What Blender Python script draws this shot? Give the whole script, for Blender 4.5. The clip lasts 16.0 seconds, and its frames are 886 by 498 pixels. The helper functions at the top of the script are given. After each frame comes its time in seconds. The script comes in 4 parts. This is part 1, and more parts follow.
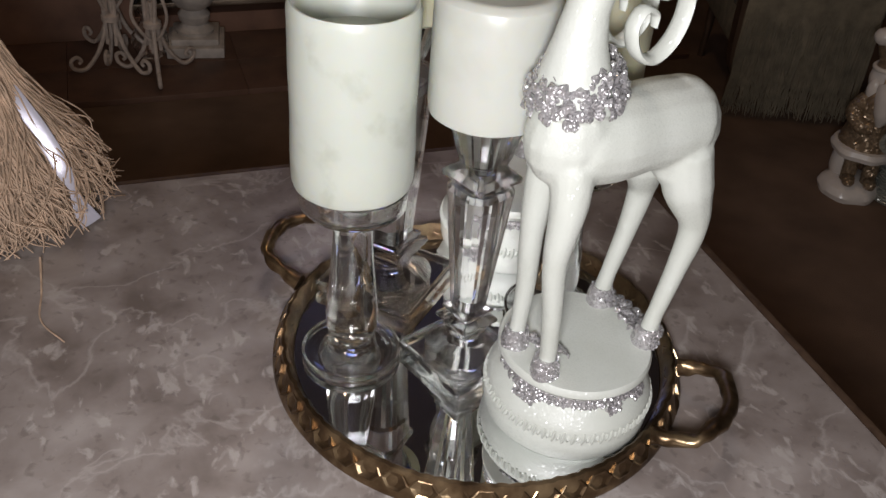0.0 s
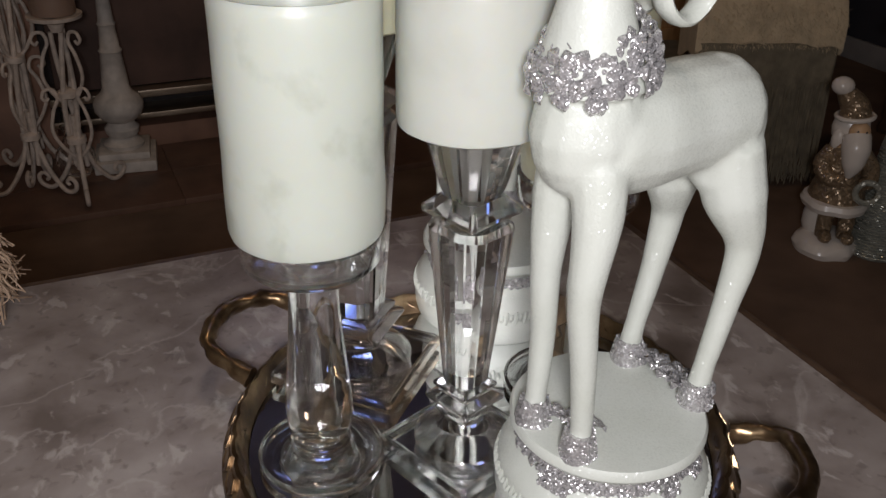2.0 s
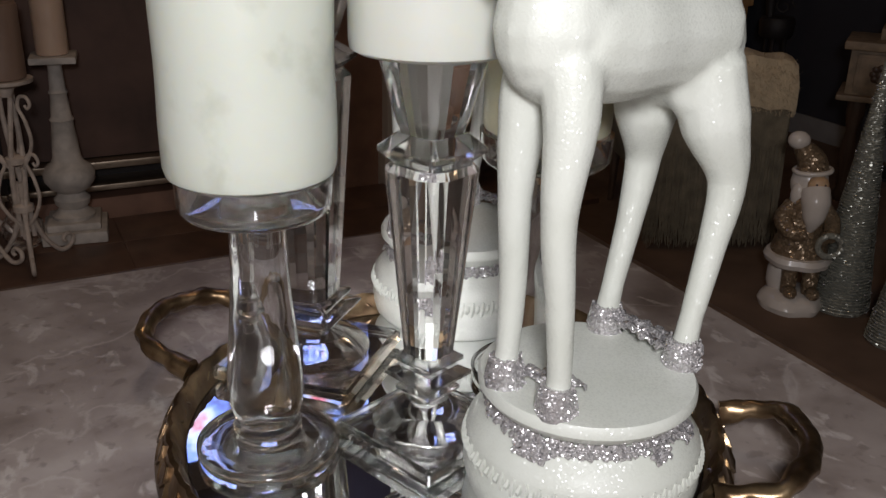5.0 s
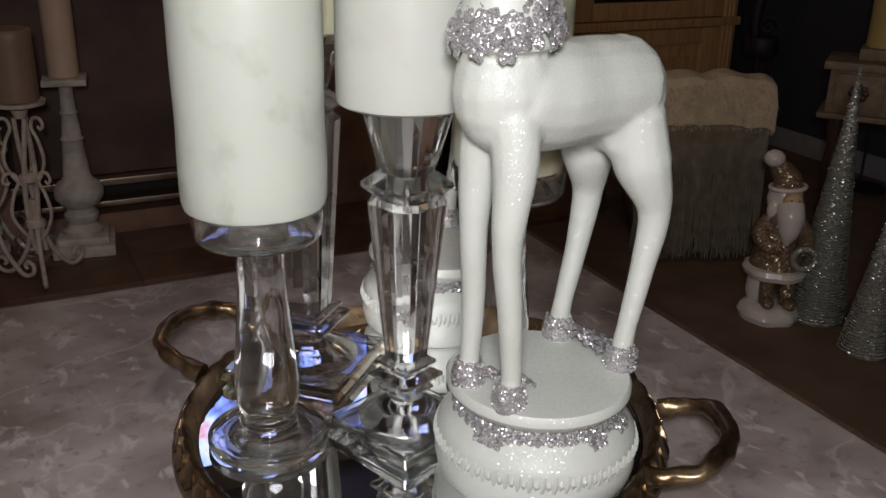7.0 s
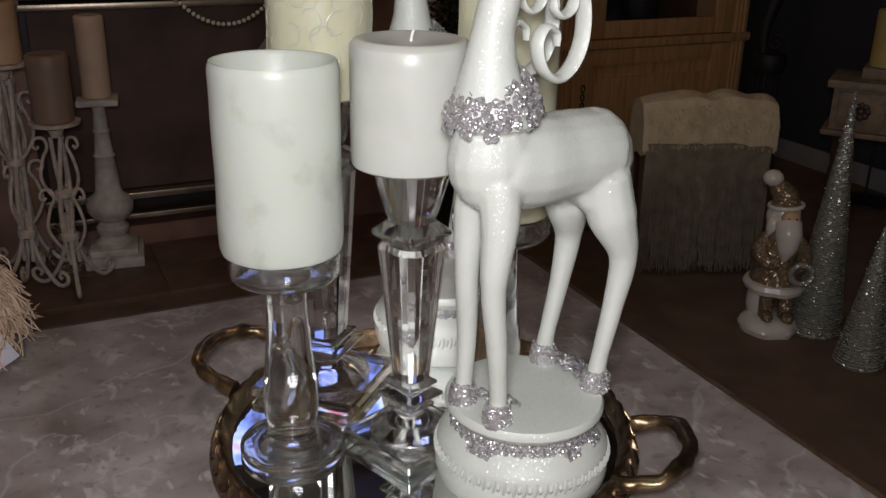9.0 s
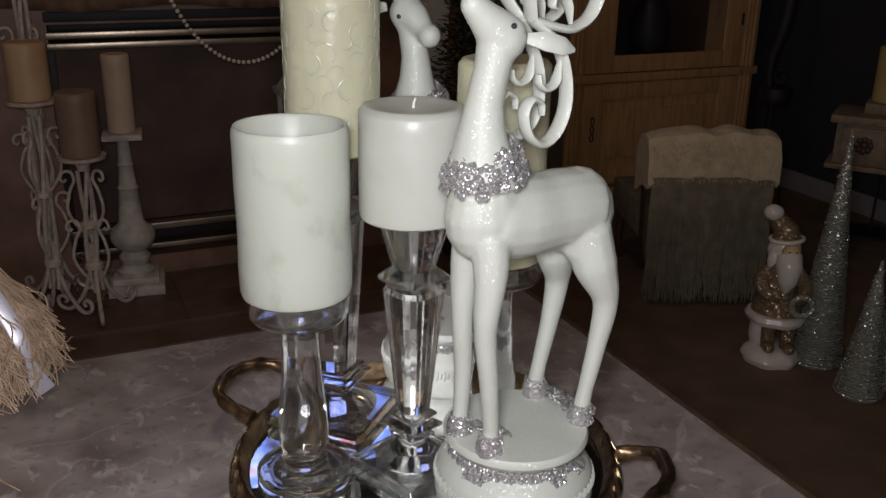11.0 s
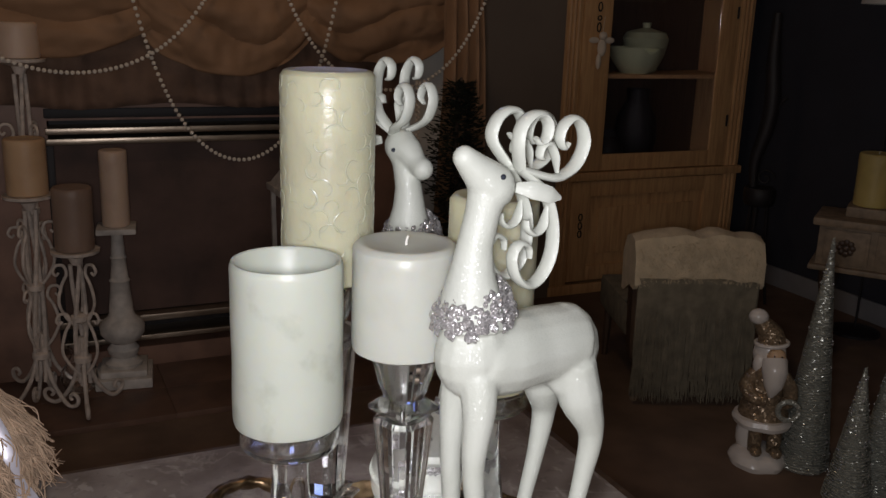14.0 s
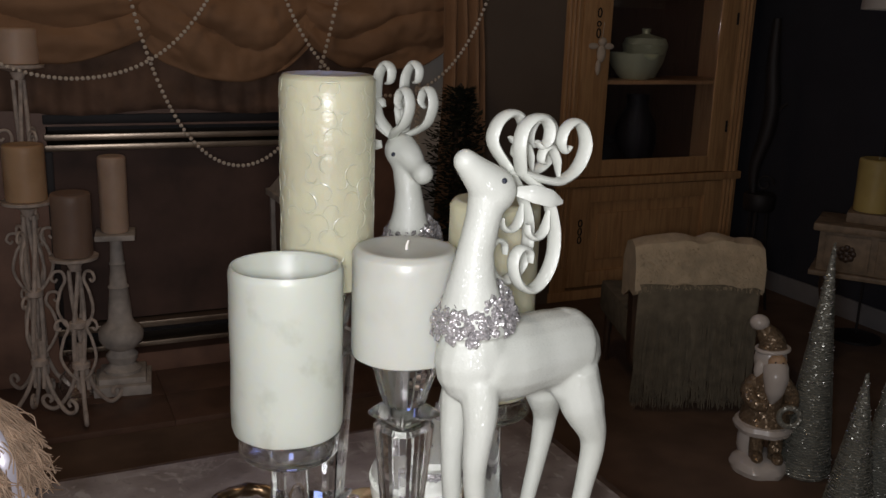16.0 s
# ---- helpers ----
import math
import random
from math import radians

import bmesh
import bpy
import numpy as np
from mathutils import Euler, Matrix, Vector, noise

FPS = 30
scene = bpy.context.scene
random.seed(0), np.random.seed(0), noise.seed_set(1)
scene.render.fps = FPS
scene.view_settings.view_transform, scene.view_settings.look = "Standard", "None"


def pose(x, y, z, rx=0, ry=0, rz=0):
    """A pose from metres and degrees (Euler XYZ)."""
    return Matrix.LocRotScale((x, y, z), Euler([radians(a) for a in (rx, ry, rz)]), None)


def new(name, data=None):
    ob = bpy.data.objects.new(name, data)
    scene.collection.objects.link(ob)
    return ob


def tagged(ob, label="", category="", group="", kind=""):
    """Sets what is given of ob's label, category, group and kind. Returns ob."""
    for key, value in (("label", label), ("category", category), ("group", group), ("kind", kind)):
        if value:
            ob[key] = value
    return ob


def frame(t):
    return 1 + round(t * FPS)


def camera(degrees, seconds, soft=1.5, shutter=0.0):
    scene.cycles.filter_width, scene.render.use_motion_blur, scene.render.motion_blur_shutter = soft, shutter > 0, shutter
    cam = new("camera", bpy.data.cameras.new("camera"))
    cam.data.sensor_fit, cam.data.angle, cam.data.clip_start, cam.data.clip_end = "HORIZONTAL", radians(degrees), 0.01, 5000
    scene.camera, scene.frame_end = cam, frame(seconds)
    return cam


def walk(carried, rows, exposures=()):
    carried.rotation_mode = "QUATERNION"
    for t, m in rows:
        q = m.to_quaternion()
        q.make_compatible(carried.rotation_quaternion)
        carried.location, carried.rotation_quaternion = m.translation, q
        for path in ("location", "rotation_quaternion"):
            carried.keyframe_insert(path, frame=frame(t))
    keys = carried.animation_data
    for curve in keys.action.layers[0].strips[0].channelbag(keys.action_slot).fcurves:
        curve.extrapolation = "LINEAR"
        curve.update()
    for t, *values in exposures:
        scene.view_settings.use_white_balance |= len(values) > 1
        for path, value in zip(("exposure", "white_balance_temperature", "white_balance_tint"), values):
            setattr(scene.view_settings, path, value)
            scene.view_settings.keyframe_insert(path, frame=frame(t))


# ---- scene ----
cam = camera(51.7, 16.0)
METRES, EYE, TILT, LEAN, TURN = 1.06, 1.66, -36.0, -4.0, 0.0
ROWS = [
    (0.0, 0.0, 0.0, 0.0, 0.0, 0.0, 0.0),
    (0.5, -0.0047, 0.0328, -0.0001, -0.3, 0.91, 0.44),
    (1.0, -0.0207, 0.0762, -0.031, -1.2, 3.16, 2.43),
    (1.5, -0.0334, 0.1417, -0.0363, -1.99, 5.32, 4.01),
    (2.0, -0.0321, 0.2237, -0.0489, -2.73, 7.02, 5.44),
    (2.5, -0.0287, 0.299, -0.0569, -3.19, 7.84, 6.27),
    (3.0, -0.028, 0.3509, -0.086, -3.5, 8.9, 6.97),
    (5.5, -0.0381, 0.291, -0.1864, -5.09, 13.58, 6.79),
    (6.0, -0.0306, 0.2406, -0.1825, -5.0, 13.53, 6.79),
    (6.5, -0.0314, 0.2034, -0.1817, -4.95, 13.82, 6.78),
    (7.0, -0.0254, 0.1821, -0.1908, -4.85, 13.96, 6.88),
    (7.5, -0.0163, 0.1448, -0.1898, -4.58, 13.85, 6.78),
    (8.0, -0.0166, 0.1032, -0.1893, -4.39, 13.82, 6.74),
    (8.5, -0.0189, 0.0653, -0.1887, -4.1, 13.99, 6.55),
    (11.0, -0.0033, -0.0809, -0.1939, -2.86, 15.8, 5.84),
    (11.5, -0.0075, -0.0904, -0.187, -2.94, 16.63, 5.68),
    (12.0, -0.0044, -0.1027, -0.1745, -2.88, 17.78, 5.48),
    (12.5, -0.0041, -0.1144, -0.1663, -3.19, 18.73, 5.41),
    (13.0, -0.005, -0.1242, -0.1597, -3.41, 19.5, 5.34),
    (13.5, -0.0037, -0.1321, -0.1519, -3.61, 20.38, 5.27),
    (14.0, -0.0034, -0.1334, -0.1449, -3.78, 20.8, 5.29),
    (14.5, -0.0013, -0.1333, -0.14, -3.84, 21.29, 5.35),
    (15.0, -0.0021, -0.1304, -0.1375, -3.83, 21.54, 5.37),
    (15.5, -0.0015, -0.128, -0.1404, -3.77, 21.4, 5.39),
    (16.0, -0.0041, -0.1245, -0.1436, -3.8, 21.2, 5.35),
]
walk(cam, [(t, pose(0, 0, EYE, TILT, LEAN, TURN) @ pose(METRES * x, METRES * y, METRES * z, 90 + pitch, roll, yaw)) for t, x, y, z, yaw, pitch, roll in ROWS],
     exposures=[(0.0, 0.36), (1.0, 0.24), (2.0, 0.22), (3.0, 0.24), (5.5, 0.32), (6.5, 0.16), (8.5, 0.12), (11.0, -0.06), (12.5, -0.10), (14.5, 0.12), (16.0, 0.10)])


# ---- light ----
world = bpy.data.worlds.new("room_dusk")
world.use_nodes = True
scene.world = world
world.node_tree.nodes["Background"].inputs[0].default_value = (1.0, 0.8, 0.6, 1)
world.node_tree.nodes["Background"].inputs[1].default_value = 0.02
flash = new("phone_light", bpy.data.lights.new("phone_light", "POINT"))
flash.data.energy = 53
flash.data.color = (0.965, 0.952, 1.0)
flash.data.shadow_soft_size = 0.10
flash.matrix_world = pose(-0.035, -0.15, 1.59)

# light runs many times to and fro inside the cut glass
scene.cycles.max_bounces, scene.cycles.glossy_bounces, scene.cycles.transmission_bounces = 32, 24, 24

# ---- materials ----


def material(name, rough=0.5, metal=0.0, **more):
    m = bpy.data.materials.new(name)
    m.use_nodes = True
    b = m.node_tree.nodes["Principled BSDF"]
    b.inputs["Roughness"].default_value = rough
    b.inputs["Metallic"].default_value = metal
    for k, v in more.items():
        b.inputs[k.replace("_", " ")].default_value = v
    return m, m.node_tree.nodes, m.node_tree.links, b


def tint(nodes, links, b, stops, scale, detail=6, kind="noise", stretch=(1, 1, 1), distort=0.0, socket="Base Color"):
    """Colour by a ramp over a noise in the object's own metres. Returns the pattern's output."""
    co = nodes.new("ShaderNodeTexCoord")
    mp = nodes.new("ShaderNodeMapping")
    mp.inputs["Scale"].default_value = stretch
    links.new(co.outputs["Object"], mp.inputs[0])
    if kind == "voronoi":
        tx = nodes.new("ShaderNodeTexVoronoi")
        out = tx.outputs["Distance"]
    else:
        tx = nodes.new("ShaderNodeTexNoise")
        tx.inputs["Detail"].default_value = detail
        tx.inputs["Distortion"].default_value = distort
        out = tx.outputs["Fac"]
    tx.inputs["Scale"].default_value = scale
    links.new(mp.outputs[0], tx.inputs["Vector"])
    rp = nodes.new("ShaderNodeValToRGB")
    while len(rp.color_ramp.elements) < len(stops):
        rp.color_ramp.elements.new(0.5)
    for e, (p, c) in zip(rp.color_ramp.elements, stops):
        e.position, e.color = p, (*c, 1)
    links.new(out, rp.inputs[0])
    if socket:
        links.new(rp.outputs[0], b.inputs[socket])
    return out, rp.outputs[0], mp.outputs[0]


def relief(nodes, links, b, scale, strength, distance=0.002, kind="noise", vector=None, detail=4):
    tx = nodes.new("ShaderNodeTexVoronoi" if kind == "voronoi" else "ShaderNodeTexNoise")
    tx.inputs["Scale"].default_value = scale
    if kind != "voronoi":
        tx.inputs["Detail"].default_value = detail
    if vector is None:
        vector = nodes.new("ShaderNodeTexCoord").outputs["Object"]
    links.new(vector, tx.inputs["Vector"])
    bp = nodes.new("ShaderNodeBump")
    bp.inputs["Strength"].default_value = strength
    bp.inputs["Distance"].default_value = distance
    links.new(tx.outputs[0], bp.inputs["Height"])
    links.new(bp.outputs[0], b.inputs["Normal"])
    return tx


def simple(name, colour, rough=0.5, metal=0.0, vary=0.15, scale=12, bump=0.15, bscale=90, **more):
    m, n, l, b = material(name, rough, metal, **more)
    dark = tuple(c * (1 - vary) for c in colour)
    lite = tuple(min(1, c * (1 + vary)) for c in colour)
    tint(n, l, b, [(0.3, dark), (0.7, lite)], scale)
    if bump:
        relief(n, l, b, bscale, bump)
    return m


def marble_material():
    """Mottled grey-brown stone with pale flakes and short broken veins."""
    m, n, l, b = material("grey_brown_marble", 0.36)
    _, base, vec = tint(n, l, b, [(0.32, (0.155, 0.125, 0.108)), (0.45, (0.225, 0.188, 0.168)), (0.56, (0.28, 0.24, 0.217)), (0.70, (0.35, 0.31, 0.285))], 10, 12, distort=0.25, socket=None)
    _, flakes, _ = tint(n, l, b, [(0.585, (0, 0, 0)), (0.66, (0.7, 0.7, 0.7))], 42, 11, distort=0.5, stretch=(1, 0.6, 1), socket=None)
    _, pits, _ = tint(n, l, b, [(0.33, (0.5, 0.5, 0.5)), (0.42, (0, 0, 0))], 55, 8, distort=0.4, socket=None)
    _, veins, _ = tint(n, l, b, [(0.478, (0, 0, 0)), (0.492, (0.4, 0.4, 0.4)), (0.506, (0, 0, 0))], 5, 9, distort=0.5, socket=None)
    col = base
    for fac, c in ((flakes, (0.43, 0.39, 0.36)), (pits, (0.13, 0.105, 0.092)), (veins, (0.46, 0.42, 0.39))):
        mix = n.new("ShaderNodeMixRGB")
        l.new(fac, mix.inputs[0])
        l.new(col, mix.inputs[1])
        mix.inputs[2].default_value = (*c, 1)
        col = mix.outputs[0]
    l.new(col, b.inputs["Base Color"])
    relief(n, l, b, 60, 0.06)
    return m


def wood_material(name, dark, lite, rough=0.45, along=(1, 1, 12)):
    m, n, l, b = material(name, rough)
    stretch = tuple(10 / a for a in along)
    _, _, vec = tint(n, l, b, [(0.25, dark), (0.6, lite), (0.8, tuple(0.8 * c for c in lite))], 5, 8, stretch=stretch, distort=0.6)
    relief(n, l, b, 30, 0.15, 0.001, vector=vec)
    return m


def glitter_material(name, colour, scale, rough=0.25, metal=1.0, strength=1.0):
    """Fine flakes, each tilted its own way."""
    m, n, l, b = material(name, rough, metal)
    co = n.new("ShaderNodeTexCoord")
    v = n.new("ShaderNodeTexVoronoi")
    v.inputs["Scale"].default_value = scale
    l.new(co.outputs["Object"], v.inputs["Vector"])
    sub = n.new("ShaderNodeVectorMath")
    sub.operation = "MULTIPLY_ADD"
    sub.inputs[1].default_value = (strength,) * 3
    sub.inputs[2].default_value = (-strength / 2,) * 3
    l.new(v.outputs["Color"], sub.inputs[0])
    g = n.new("ShaderNodeNewGeometry")
    add = n.new("ShaderNodeVectorMath")
    l.new(g.outputs["Normal"], add.inputs[0])
    l.new(sub.outputs[0], add.inputs[1])
    nm = n.new("ShaderNodeVectorMath")
    nm.operation = "NORMALIZE"
    l.new(add.outputs[0], nm.inputs[0])
    l.new(nm.outputs[0], b.inputs["Normal"])
    rp = n.new("ShaderNodeValToRGB")
    rp.color_ramp.elements[0].color = (*[c * 0.6 for c in colour], 1)
    rp.color_ramp.elements[1].color = (*colour, 1)
    l.new(v.outputs["Color"], rp.inputs[0])
    l.new(rp.outputs[0], b.inputs["Base Color"])
    return m


def porcelain_material():
    """White resin with a soft sheen and sparse fine sparkle in the coat."""
    m, n, l, b = material("white_glittered_resin", 0.5)
    b.inputs["Coat Weight"].default_value = 0.5
    b.inputs["Coat Roughness"].default_value = 0.22
    tint(n, l, b, [(0.3, (0.53, 0.548, 0.485)), (0.7, (0.60, 0.618, 0.562))], 14)
    co = n.new("ShaderNodeTexCoord")
    v = n.new("ShaderNodeTexVoronoi")
    v.inputs["Scale"].default_value = 700
    l.new(co.outputs["Object"], v.inputs["Vector"])
    sc = n.new("ShaderNodeVectorMath")
    sc.operation = "MULTIPLY_ADD"
    sc.inputs[1].default_value = (0.7, 0.7, 0.7)
    sc.inputs[2].default_value = (-0.35, -0.35, -0.35)
    l.new(v.outputs["Color"], sc.inputs[0])
    g = n.new("ShaderNodeNewGeometry")
    add = n.new("ShaderNodeVectorMath")
    l.new(g.outputs["Normal"], add.inputs[0])
    l.new(sc.outputs[0], add.inputs[1])
    nm = n.new("ShaderNodeVectorMath")
    nm.operation = "NORMALIZE"
    l.new(add.outputs[0], nm.inputs[0])
    l.new(nm.outputs[0], b.inputs["Coat Normal"])
    relief(n, l, b, 380, 0.35, 0.001)
    return m


def wax_material(name, lite, dark, rough=0.4, mottle=9, bump=0.12):
    m, n, l, b = material(name, rough)
    b.inputs["Subsurface Weight"].default_value = 0.35
    b.inputs["Subsurface Radius"].default_value = (0.02, 0.014, 0.008)
    b.inputs["Subsurface Scale"].default_value = 0.6
    tint(n, l, b, [(0.30, dark), (0.46, lite), (0.75, tuple(min(1, 1.03 * c) for c in lite))], mottle, 7, distort=0.2)
    relief(n, l, b, 55, bump, 0.002)
    return m


def brass_material():
    m, n, l, b = material("antique_hammered_brass", 0.3, 0.92)
    tint(n, l, b, [(0.3, (0.055, 0.034, 0.019)), (0.5, (0.17, 0.112, 0.062)), (0.70, (0.42, 0.31, 0.18))], 22, 6)
    relief(n, l, b, 45, 0.45, 0.003, detail=2)
    return m


def glass_material(name, colour=(1, 1, 1), ior=1.5, rough=0.0, clear=1.0, ripple=0.0, sheen=0.0, haze=0.2):
    """Clear glass; clear below one leaves a thin film of dust and smears that catches light."""
    m, n, l, b = material(name, rough)
    b.inputs["Base Color"].default_value = (*colour, 1)
    b.inputs["Transmission Weight"].default_value = clear
    b.inputs["IOR"].default_value = ior
    b.inputs["Coat Weight"].default_value = sheen
    b.inputs["Coat Roughness"].default_value = haze
    if clear < 1:
        tx = n.new("ShaderNodeTexNoise")
        tx.inputs["Scale"].default_value = 26
        tx.inputs["Detail"].default_value = 6
        l.new(n.new("ShaderNodeTexCoord").outputs["Object"], tx.inputs["Vector"])
        mr = n.new("ShaderNodeMapRange")
        mr.inputs["From Min"].default_value, mr.inputs["From Max"].default_value = 0.35, 0.65
        mr.inputs["To Min"].default_value, mr.inputs["To Max"].default_value = clear - 0.03, 1.0
        l.new(tx.outputs["Fac"], mr.inputs[0])
        l.new(mr.outputs[0], b.inputs["Transmission Weight"])
    if ripple:
        relief(n, l, b, 38, ripple, 0.002, detail=1)
    return m


MARBLE = marble_material()
OAK = wood_material("honey_oak", (0.42, 0.215, 0.09), (0.62, 0.36, 0.165))
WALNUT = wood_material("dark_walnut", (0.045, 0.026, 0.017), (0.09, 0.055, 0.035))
CARPET = simple("brown_carpet", (0.135, 0.082, 0.052), 0.95, vary=0.25, scale=5, bump=0.9, bscale=260)
# hearth and stone colours are raised in part for the red-brown lens haze
HEARTH = simple("dark_hearth_tile", (0.125, 0.069, 0.046), 0.45, vary=0.3, scale=8)
STONE = simple("brown_surround_stone", (0.24, 0.134, 0.092), 0.5, vary=0.25, scale=7)
PAINT = simple("white_painted_wood", (0.62, 0.58, 0.52), 0.45, vary=0.06)
WALL = simple("brown_wall_paint", (0.16, 0.12, 0.09), 0.8, vary=0.08, scale=4)
# black door glass with the red-brown lens haze put into its colour
DOOR_GLASS = simple("haze_lifted_door_glass", (0.092, 0.052, 0.039), 0.7, vary=0.3, scale=6)
# white baseboard paint lowered to grey, its dim light put into the colour
TRIM_DIM = simple("dimmed_white_trim", (0.26, 0.25, 0.25), 0.5, vary=0.08)
SHEER = simple("dark_sheer_panel", (0.15, 0.088, 0.058), 0.85, vary=0.35, scale=9, bump=0.6, bscale=90)
# pale colour for the unseen walls, added to bounce light into the glass
WALL_BOUNCE = simple("pale_bounce_wall", (0.62, 0.56, 0.48), 0.85, vary=0.06, scale=4)
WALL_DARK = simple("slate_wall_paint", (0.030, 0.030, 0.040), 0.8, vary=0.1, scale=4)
CEILING = simple("ceiling_paint", (0.13, 0.10, 0.08), 0.9, vary=0.05, scale=3)
BLACK = simple("black_enamel", (0.014, 0.010, 0.010), 0.6, vary=0.2)
BRONZE = simple("brushed_bronze", (0.42, 0.34, 0.26), 0.3, 0.9, vary=0.15)
BRASS = brass_material()
MIRROR, _, _, _b = material("silvered_mirror", 0.015, 1.0)
_b.inputs["Base Color"].default_value = (0.86, 0.87, 0.87, 1)
GLASS = glass_material("clear_blown_glass", (0.985, 0.99, 1.0), 1.5, ripple=0.40, sheen=0.9, haze=0.04)
CRYSTAL = glass_material("cut_crystal", (0.99, 0.99, 1.0), 1.58, sheen=0.9, haze=0.04)
# grey tint in the pane stands in for the shade inside the hutch
PANE = glass_material("shade_tinted_pane", (0.62, 0.62, 0.66), 1.45)
RESIN = porcelain_material()
SILVER = glitter_material("silver_glitter", (0.74, 0.72, 0.72), 800, 0.22, 0.7, 1.0)
GOLD_GLITTER = glitter_material("champagne_glitter", (0.36, 0.26, 0.165), 160, 0.28, 0.5, 0.9)
CONE_GLITTER = glitter_material("silver_bead_wire", (0.50, 0.50, 0.43), 140, 0.28, 0.45, 0.9)
EYE_BLACK = simple("dark_eye", (0.03, 0.035, 0.05), 0.15, bump=0)
WAX_WHITE = wax_material("mottled_white_wax", (0.53, 0.555, 0.485), (0.405, 0.425, 0.35), mottle=16)
WAX_SMOOTH = wax_material("smooth_white_wax", (0.535, 0.545, 0.490), (0.485, 0.492, 0.435), 0.35, 9)
WAX_IVORY = wax_material("ivory_wax", (0.60, 0.58, 0.41), (0.52, 0.50, 0.36), 0.3, 7, bump=0.55)
WAX_TAN = wax_material("tan_wax", (0.55, 0.36, 0.21), (0.45, 0.28, 0.15), 0.5, 5)
WAX_BROWN = wax_material("brown_wax", (0.25, 0.165, 0.12), (0.20, 0.13, 0.095), 0.5, 5)
WAX_PINK = wax_material("pale_rose_wax", (0.58, 0.42, 0.31), (0.48, 0.34, 0.25), 0.5, 5)
WAX_YELLOW = wax_material("yellow_wax", (0.50, 0.38, 0.13), (0.4, 0.3, 0.1), 0.5, 5)
WICK = simple("white_wick", (0.8, 0.78, 0.72), 0.9)
IRON = simple("whitewashed_iron", (0.54, 0.45, 0.38), 0.6, vary=0.25, scale=30)
DISTRESSED = simple("distressed_white_wood", (0.50, 0.45, 0.40), 0.65, vary=0.25, scale=18)
SWAG = simple("bronze_sheer_fabric", (0.30, 0.165, 0.085), 0.75, vary=0.2, scale=6, bump=0.4, bscale=220)
PEARL = simple("pearl_bead", (0.75, 0.66, 0.55), 0.2, vary=0.05, bump=0)
RAFFIA = simple("natural_raffia", (0.46, 0.325, 0.225), 0.7, vary=0.35, scale=40)
SATIN = simple("silver_satin_ribbon", (0.50, 0.48, 0.54), 0.32, 0.30, vary=0.08, scale=15, bump=0.1)
FUR = simple("cream_faux_fur", (0.60, 0.48, 0.32), 0.95, vary=0.14, scale=20, bump=1.0, bscale=120)
THROW = simple("olive_grey_throw", (0.19, 0.16, 0.11), 0.95, vary=0.25, scale=20, bump=1.0, bscale=160)
CERAMIC = simple("white_glazed_ceramic", (0.62, 0.56, 0.50), 0.25, vary=0.08)
POTTERY = simple("celadon_pottery", (0.55, 0.56, 0.36), 0.3, vary=0.1)
BUFF = simple("carved_buff_wood", (0.23, 0.165, 0.105), 0.6, vary=0.3, scale=22)
LEAF = simple("dark_evergreen", (0.030, 0.034, 0.020), 0.6, vary=0.4, scale=30)
PLASTER = simple("aged_plaster", (0.68, 0.57, 0.45), 0.8, vary=0.15)

# ---- shapes ----
TURNED = radians(18.5)
ROOM = Matrix.Rotation(TURNED, 4, "Z")


def place(u, v, z=0.0, turn=0.0):
    """A pose in the room's own axes: u along the fireplace wall, v towards it."""
    return ROOM @ pose(u, v, z, 0, 0, turn)


def mesh_of(name, bm, *mats, smooth=True):
    me = bpy.data.meshes.new(name)
    bm.normal_update()
    bm.to_mesh(me)
    bm.free()
    for m in mats:
        me.materials.append(m)
    if smooth:
        me.polygons.foreach_set("use_smooth", [True] * len(me.polygons))
        me.set_sharp_from_angle(angle=radians(38))
    return me


def part(name, bm, mat, parent=None, label="", smooth=True, at=None):
    mats = mat if isinstance(mat, tuple) else (mat,)
    ob = new(name, mesh_of(name, bm, *mats, smooth=smooth))
    if parent is not None:
        ob.parent = parent
    if at is not None:
        ob.matrix_basis = at
    if mats[0] in (GLASS, CRYSTAL):
        ob.visible_shadow = False
    if label:
        tagged(ob, label)
    return ob


def thing(name, at, label, category, group="", kind=""):
    ob = new(name)
    ob.empty_display_size = 0.05
    ob.matrix_basis = at
    return tagged(ob, label, category, group, kind)


def box(bm, x0, x1, y0, y1, z0, z1, bevel=0.0, mat=0):
    vs = [bm.verts.new((x, y, z)) for z in (z0, z1) for x, y in ((x0, y0), (x1, y0), (x1, y1), (x0, y1))]
    fs = [bm.faces.new([vs[i] for i in f]) for f in ((3, 2, 1, 0), (4, 5, 6, 7), (0, 1, 5, 4), (1, 2, 6, 5), (2, 3, 7, 6), (3, 0, 4, 7))]
    for f in fs:
        f.material_index = mat
    if bevel:
        es = list({e for f in fs for e in f.edges})
        r = bmesh.ops.bevel(bm, geom=es, offset=bevel, segments=2, profile=0.6, affect="EDGES", clamp_overlap=True)
        for f in r["faces"]:
            f.material_index = mat
    return bm


def block(x0, x1, y0, y1, z0, z1, bevel=0.0):
    return box(bmesh.new(), x0, x1, y0, y1, z0, z1, bevel)


def rings(bm, loops, closed=True, caps=True, mat=0):
    """Skins a row of loops of points."""
    rows = [[bm.verts.new(p) for p in loop] for loop in loops]
    n = len(rows[0])
    made = []
    for a, b in zip(rows, rows[1:]):
        for i in range(n if closed else n - 1):
            j = (i + 1) % n
            made.append(bm.faces.new((a[i], a[j], b[j], b[i])))
    if caps:
        made.append(bm.faces.new(rows[0][::-1]))
